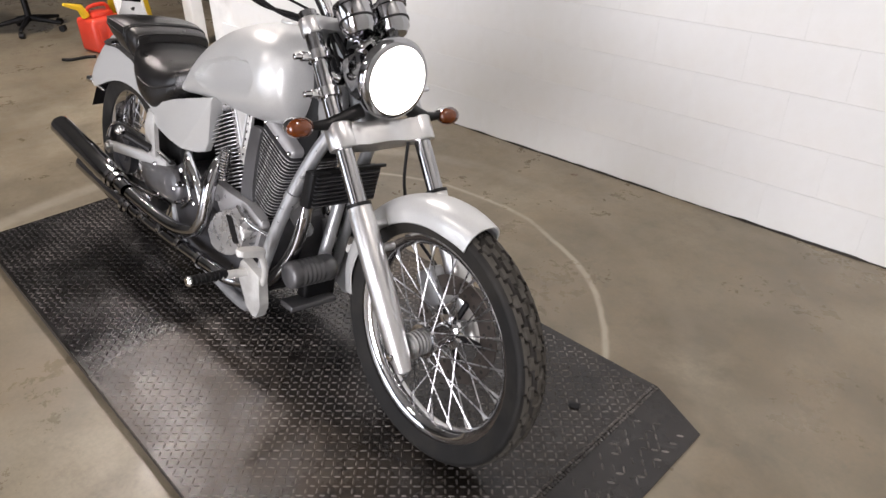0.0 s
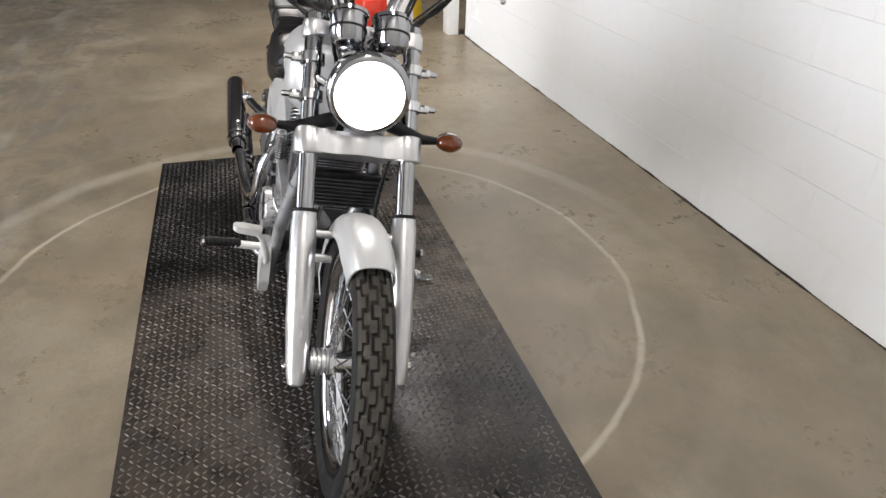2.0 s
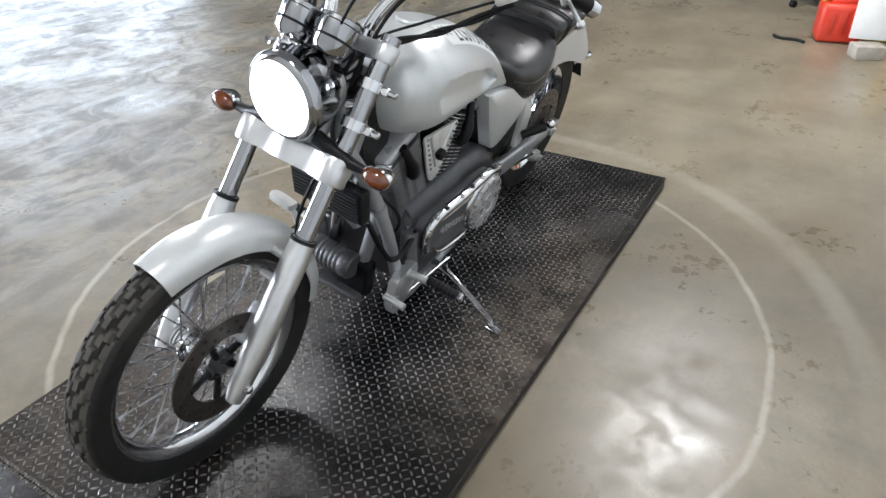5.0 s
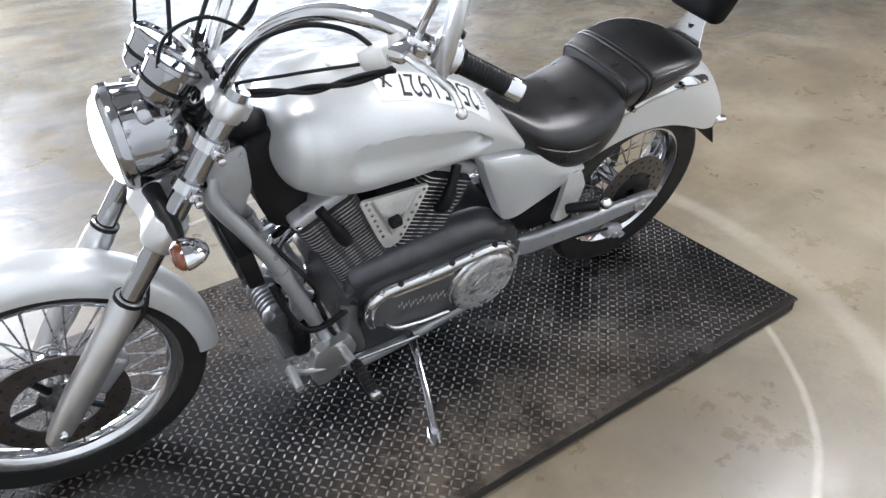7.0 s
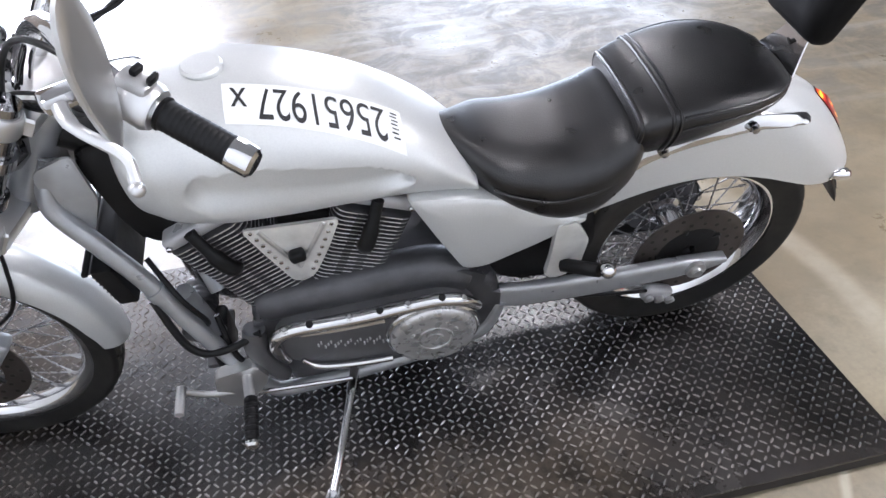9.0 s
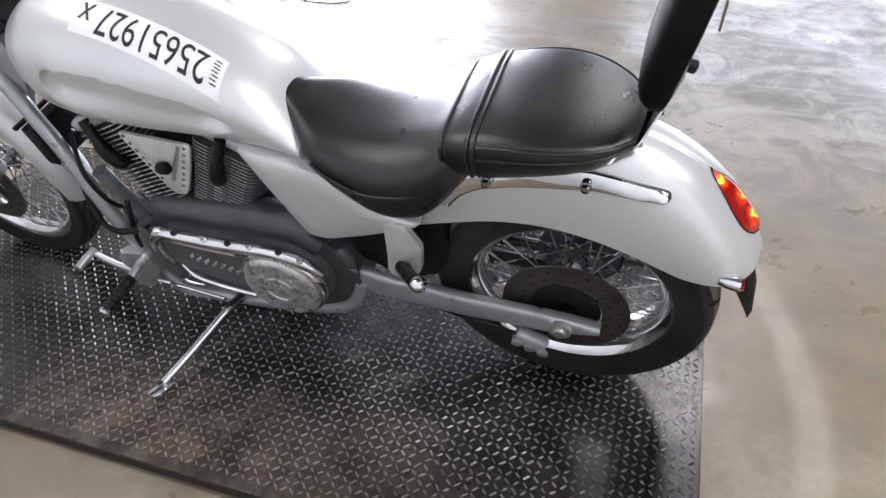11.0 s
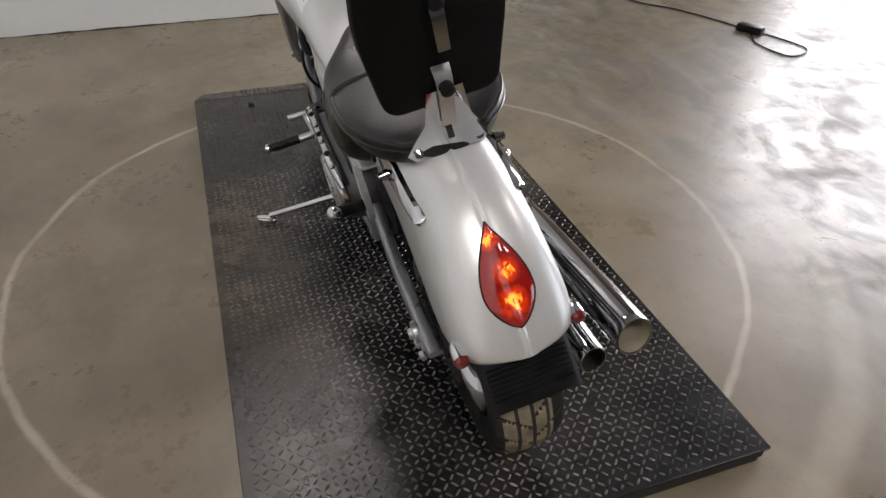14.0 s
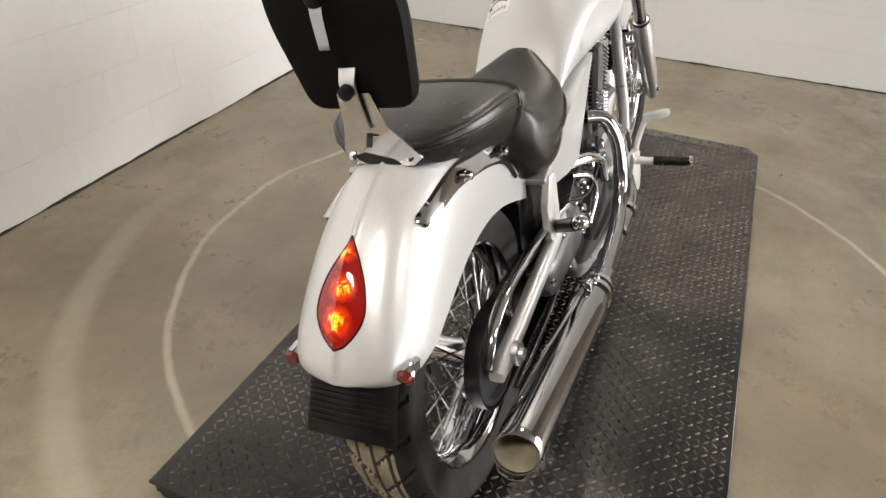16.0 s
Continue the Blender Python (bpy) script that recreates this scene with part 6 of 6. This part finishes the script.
# oil cooler, horn
bm = B()
prism(bm, rounded([(0.515, 0.655), (0.475, 0.655), (0.455, 0.545), (0.495, 0.545)], 0.006, 2), -0.118, 0.118, 0.004)
oc = part("oil_cooler", bm, BLACK, bike, "black finned oil cooler between the frame tubes")
for k in range(8):
    bm = B()
    u = (k + 0.5) / 8
    box(bm, 0.018, 0.215, 0.0035, pose(0.495 + 0.02 * u, 0, 0.55 + 0.10 * u, 0, 10, 0), 0)
    part("cooler_fin", bm, ENGINE, oc)
bm = B()
box(bm, 0.012, 0.255, 0.01, pose(0.52, 0, 0.66), 0.003)
part("cooler_frame", bm, BLACK, oc)
bm = B()
prof = [(0.0, 0.0), (0.0, 0.030), (0.006, 0.040), (0.012, 0.043)]
for k in range(6):
    prof += [(0.030 + k * 0.016, 0.043), (0.034 + k * 0.016, 0.0405), (0.038 + k * 0.016, 0.0405), (0.042 + k * 0.016, 0.043)]
prof += [(0.150, 0.043), (0.158, 0.038), (0.160, 0.0)]
lathe(bm, prof, aim((0.405, -0.11, 0.30), (0, 1, 0)), 28)
of = part("oil_filter", bm, CASE_DARK, bike, "grey oil filter low between the tubes")
bm = B()
box(bm, 0.07, 0.17, 0.022, pose(0.385, -0.01, 0.185), 0.008)
part("lower_bracket", bm, CASE_DARK, of, "flat grey bracket under the filter")
bm = B()
box(bm, 0.05, 0.12, 0.13, pose(0.365, 0.03, 0.245), 0.014, 3)
part("mount", bm, BLACK, of)
for pts, r_ in (([(0.44, 0.10, 0.52), (0.40, 0.15, 0.40), (0.34, 0.16, 0.37), (0.24, 0.15, 0.40)], 0.009), ([(0.33, 0.10, 0.43), (0.31, 0.15, 0.33), (0.27, 0.155, 0.28), (0.22, 0.15, 0.32)], 0.007), ([(0.42, 0.07, 0.62), (0.37, 0.135, 0.55), (0.34, 0.14, 0.47), (0.36, 0.10, 0.40)], 0.006)):
    bm = B()
    tube(bm, smooth(pts, 7), r_, 10)
    part("hose", bm, BLACK, bike, "black rubber hose in front of the engine")
bm = B()
tube(bm, smooth([(0.255, 0.135, 0.40), (0.262, 0.145, 0.34), (0.245, 0.15, 0.27), (0.225, 0.14, 0.20)], 4), [0.026, 0.027, 0.028, 0.028, 0.028, 0.027, 0.026, 0.025, 0.024, 0.023, 0.022, 0.021, 0.02], 14)
part("front_case_boss", bm, CASE_DARK, eng, "grey cast boss at the front of the case")
bm = B()
tube(bm, [(0.375, -0.09, 0.52), (0.33, 0.0, 0.40)], 0.025, 12)
tube(bm, [(0.375, 0.09, 0.52), (0.36, 0.05, 0.30)], 0.02, 12)
part("frame_brace", bm, FRAME_GREY, bike, "grey frame brace")

# forward controls
for sy in (1, -1):
    bm = B()
    prism(bm, rounded([(0.37, 0.30), (0.27, 0.32), (0.25, 0.26), (0.31, 0.17), (0.36, 0.15), (0.385, 0.2)], 0.014), sy * 0.155, sy * 0.185, 0.006)
    tube(bm, [(0.30, sy * 0.16, 0.285), (0.29, sy * 0.275, 0.286)], 0.013, 12)
    fcn = part("control_bracket", bm, ALU if sy > 0 else PALE_METAL, bike, "pale aluminium forward control bracket")
    bm = B()
    prof = [(0, 0), (0, 0.0145)]
    for k in range(7):
        prof += [(0.006 + k * 0.014, 0.0162), (0.013 + k * 0.014, 0.0162), (0.014 + k * 0.014, 0.0145), (0.018 + k * 0.014, 0.0145)]
    prof += [(0.106, 0.0145), (0.108, 0.0)]
    lathe(bm, prof, aim((0.29, sy * 0.245, 0.289), (0, sy, 0)), 16)
    part("foot_peg", bm, BLACK, fcn, "black rubber foot peg")
    bm = B()
    lathe(bm, [(0, 0), (0, 0.011), (0.003, 0.0165), (0.010, 0.017), (0.015, 0.012), (0.016, 0.0)], aim((0.29, sy * 0.352, 0.289), (0, sy, 0)), 16)
    part("peg_end", bm, CHROME, fcn, "chrome peg end")
bm = B()
arm = smooth([(0.335, -0.170, 0.215), (0.375, -0.170, 0.285), (0.395, -0.180, 0.335), (0.402, -0.196, 0.378), (0.405, -0.215, 0.394)], 5)
tube(bm, arm, [0.0095] * len(arm), 12)
bp_ = part("brake_pedal", bm, PEDAL, bike, "pale aluminium brake pedal arm")
bm = B()
prism(bm, rounded([(0.386, 0.0), (0.424, 0.004), (0.426, 0.082), (0.400, 0.088), (0.388, 0.060)], 0.008), 0.0, 0.020, 0.005)
bmesh.ops.transform(bm, matrix=Matrix(((1, 0, 0, 0), (0, 0, -1, -0.192), (0, 1, 0.16, 0.388), (0, 0, 0, 1))), verts=bm.verts)
bmesh.ops.recalc_face_normals(bm, faces=bm.faces)
part("pedal_pad", bm, PEDAL, bp_, "pale pedal pad")
bm = B()
tube(bm, smooth([(0.33, 0.175, 0.21), (0.40, 0.19, 0.25), (0.445, 0.20, 0.30)], 5), 0.008, 10)
tube(bm, [(0.445, 0.19, 0.30), (0.447, 0.26, 0.30)], 0.011, 10)
part("shift_lever", bm, ALU, bike, "aluminium shift lever")
bm = B()
tube(bm, [(0.315, 0.18, 0.20), (0.06, 0.195, 0.205)], 0.0055, 8)
part("shift_rod", bm, CHROME, bike, "thin chrome shift rod")
# side stand
bm = B()
tube(bm, smooth([(0.055, 0.14, 0.15), (0.07, 0.20, 0.155), (0.11, 0.33, 0.135), (0.145, 0.43, 0.118)], 5), [0.013] * 6 + [0.0105] * 10, 12)
ss = part("side_stand", bm, CHROME, bike, "chrome side stand, down")
bm = B()
f0 = Vector((0.15, 0.44, 0.108))
rings = []
for u, r_ in ((-0.028, 0.012), (-0.02, 0.018), (0.015, 0.02), (0.035, 0.013)):
    rings.append([f0 + Vector((u * 0.35, u, u * 0.21)) + Vector((r_ * math.cos(q), 0, 0.006 * math.sin(q))) for q in (2 * math.pi * k / 14 for k in range(14))])
loft(bm, rings)
part("stand_foot", bm, CHROME, ss, "flat chrome foot")

# ---- loose things in the store corner ----
can = tagged(new("fuel_can"), "red plastic fuel can with a yellow spout on the floor", "fuel can")
can.matrix_basis = pose(-4.12, 1.06, 0, 0, 0, 12)
bm = B()
box(bm, 0.24, 0.30, 0.27, pose(0, 0, 0.137), 0.035, 3)
box(bm, 0.14, 0.18, 0.05, pose(0, 0, 0.285), 0.02, 2)
part("body", bm, RED_PLASTIC, can)
bm = B()
tube(bm, smooth([(0, -0.10, 0.28), (0, -0.08, 0.345), (0, 0.06, 0.35), (0, 0.10, 0.28)], 5), 0.016, 10)
part("handle", bm, RED_PLASTIC, can)
bm = B()
tube(bm, [(0.0, -0.12, 0.29), (0.02, -0.16, 0.36), (0.05, -0.30, 0.41)], [0.035, 0.028, 0.012], 14)
part("spout", bm, YELLOW, can, "yellow plastic spout")
bm = B()
for y in (-0.08, 0, 0.08):
    box(bm, 0.008, 0.05, 0.16, pose(0.122, y, 0.14), 0.003)
part("rib", bm, RED_PLASTIC, can)

sign = tagged(new("folding_floor_sign"), "yellow folding wet floor sign standing by the wall", "floor sign")
sign.matrix_basis = pose(-4.3, 1.38, 0, 0, 0, 8)
for sx, a in ((0.10, -9), (-0.10, 9)):
    bm = B()
    box(bm, 0.012, 0.30, 0.66, pose(sx * 0.55, 0, 0.335, 0, a, 0), 0.005)
    part("panel", bm, YELLOW, sign)
bm = B()
tube(bm, [(0, -0.06, 0.665), (0, 0.06, 0.665)], 0.018, 10)
part("hinge", bm, YELLOW, sign)
bm = B()
box(bm, 0.03, 0.24, 0.50, pose(0, 0, 0.251), 0.004)
b_ = tagged(part("white_board", bm, WHITE_PAINT), "white painted board leaning in the corner", "board")
b_.matrix_basis = pose(-3.93, 1.27, 0.075, 0, -8, 10)
bm = B()
box(bm, 0.14, 0.19, 0.09, pose(0, 0, 0.045), 0.008, 2)
b_ = tagged(part("concrete_block", bm, CONCRETE_LOOSE), "rough grey concrete block lying on the floor", "block")
b_.matrix_basis = pose(-3.75, 1.28, 0, 0, 0, 25)
bm = B()
tube(bm, smooth([(0, 0, 0.012), (0.06, 0.05, 0.012), (0.06, 0.16, 0.012), (0.10, 0.22, 0.012)], 4), 0.012, 8)
b_ = tagged(part("pry_bar", bm, BLACK), "short black steel bar lying on the floor", "tool")
b_.matrix_basis = pose(-4.0, 0.66, 0)
bm = B()
box(bm, 0.16, 0.10, 2.6, pose(-3.72, 1.68, 1.301), 0.006)
tagged(part("door_jamb", bm, WHITE_PAINT), "worn white timber post at the wall's end", "post", kind="structure")

chair = tagged(new("office_chair"), "black swivel office chair on a five-star base", "chair")
chair.matrix_basis = pose(-5.25, 0.82, 0, 0, 0, 40)
for k in range(5):
    a = 2 * math.pi * k / 5
    e = Vector((math.cos(a), math.sin(a), 0))
    bm = B()
    tube(bm, [Vector((0, 0, 0.12)), e * 0.30 + Vector((0, 0, 0.075))], [0.028, 0.016], 8)
    leg = part("leg", bm, BLACK, chair)
    bm = B()
    lathe(bm, [(-0.02, 0), (-0.02, 0.028), (0.02, 0.028), (0.02, 0)], aim(e * 0.30 + Vector((0, 0, 0.029)), (-e.y, e.x, 0)), 14)
    part("caster", bm, BLACK, leg)
bm = B()
tube(bm, [(0, 0, 0.09), (0, 0, 0.43)], 0.028, 12)
part("gas_column", bm, BLACK, chair)
bm = B()
box(bm, 0.48, 0.48, 0.09, pose(0, 0, 0.47), 0.035, 3)
part("seat", bm, BLACK, chair)
bm = B()
box(bm, 0.07, 0.44, 0.52, pose(-0.25, 0, 0.80, 0, -8, 0), 0.03, 3)
part("backrest", bm, BLACK, chair)
bm = B()
tube(bm, smooth([(-0.1, 0, 0.43), (-0.27, 0, 0.44), (-0.29, 0, 0.62)], 4), 0.022, 8)
part("back_bar", bm, BLACK, chair)

# bits of dirt
rnd = random.Random(21)
for x, y, r in ((0.14, 1.77, 0.014), (-2.13, -2.68, 0.018), (-1.09, -1.27, 0.014)):
    bm = B()
    bmesh.ops.create_icosphere(bm, subdivisions=2, radius=1)
    for v in bm.verts:
        v.co = Vector((v.co.x * r * 1.5, v.co.y * r * 0.8, max(v.co.z, -0.5) * r * 0.3)) * rnd.uniform(0.75, 1.25)
    low = min(v.co.z for v in bm.verts)
    o = tagged(part("dirt_clump", bm, BROWN, m=pose(x, y, -low, 0, 0, 30)), "small brown clump of dirt on the concrete", "dirt", "dirt on the floor")

# cable on the floor
bm = B()
tube(bm, smooth([(2.6, -2.2, 0.006), (2.17, -2.40, 0.006), (1.95, -2.56, 0.006), (1.5, -2.72, 0.006), (1.25, -2.62, 0.006), (1.02, -2.66, 0.006), (1.1, -2.85, 0.006), (1.4, -2.78, 0.006)], 8), 0.005, 8)
cb = tagged(part("power_cable", bm, BLACK), "black power cable lying on the concrete", "cable")
bm = B()
box(bm, 0.16, 0.07, 0.045, pose(1.45, -2.73, 0.024, 0, 0, 25), 0.01)
part("plug_box", bm, BLACK, cb)

# ---- wall blocks ----
bm = B()
box(bm, 0.4064, 0.024, 0.2022, Matrix.Identity(4), 0.0008, 1)
first = part("block", bm, BLOCK, back_l, sharp=20, m=Matrix.Translation((WX - 0.2, WY + 0.012, 0.1005)))
rows_high = 19
for r_ in range(rows_high):
    off = 0.203 if r_ % 2 else 0.0
    for c_ in range(16):
        x = WX - 0.2 - off - 0.4065 * c_
        if (r_, c_) == (0, 0) or x < WEND + 0.19:
            continue
        if r_ < 9:
            share("block", first, back_l, Matrix.Translation((x, WY + 0.012, 0.1005 + 0.203 * r_)))
    for c_ in range(12):
        y = WY - 0.21 - off - 0.4065 * c_
        if y < -1.86:
            continue
        if r_ < 9:
            share("block", first, back_f, Matrix.Translation((WX + 0.012, y, 0.1005 + 0.203 * r_)) @ pose(0, 0, 0, 0, 0, -90))
bm = B()
box(bm, 6.25, 0.024, H - 1.84, pose(-0.49, WY + 0.012, (H + 1.84) / 2), 0)
part("upper_wall", bm, BLOCK, back_l)
bm = B()
box(bm, 0.024, 3.95, H - 1.84, pose(WX + 0.012, -0.07, (H + 1.84) / 2), 0)
part("upper_wall", bm, BLOCK, back_f)
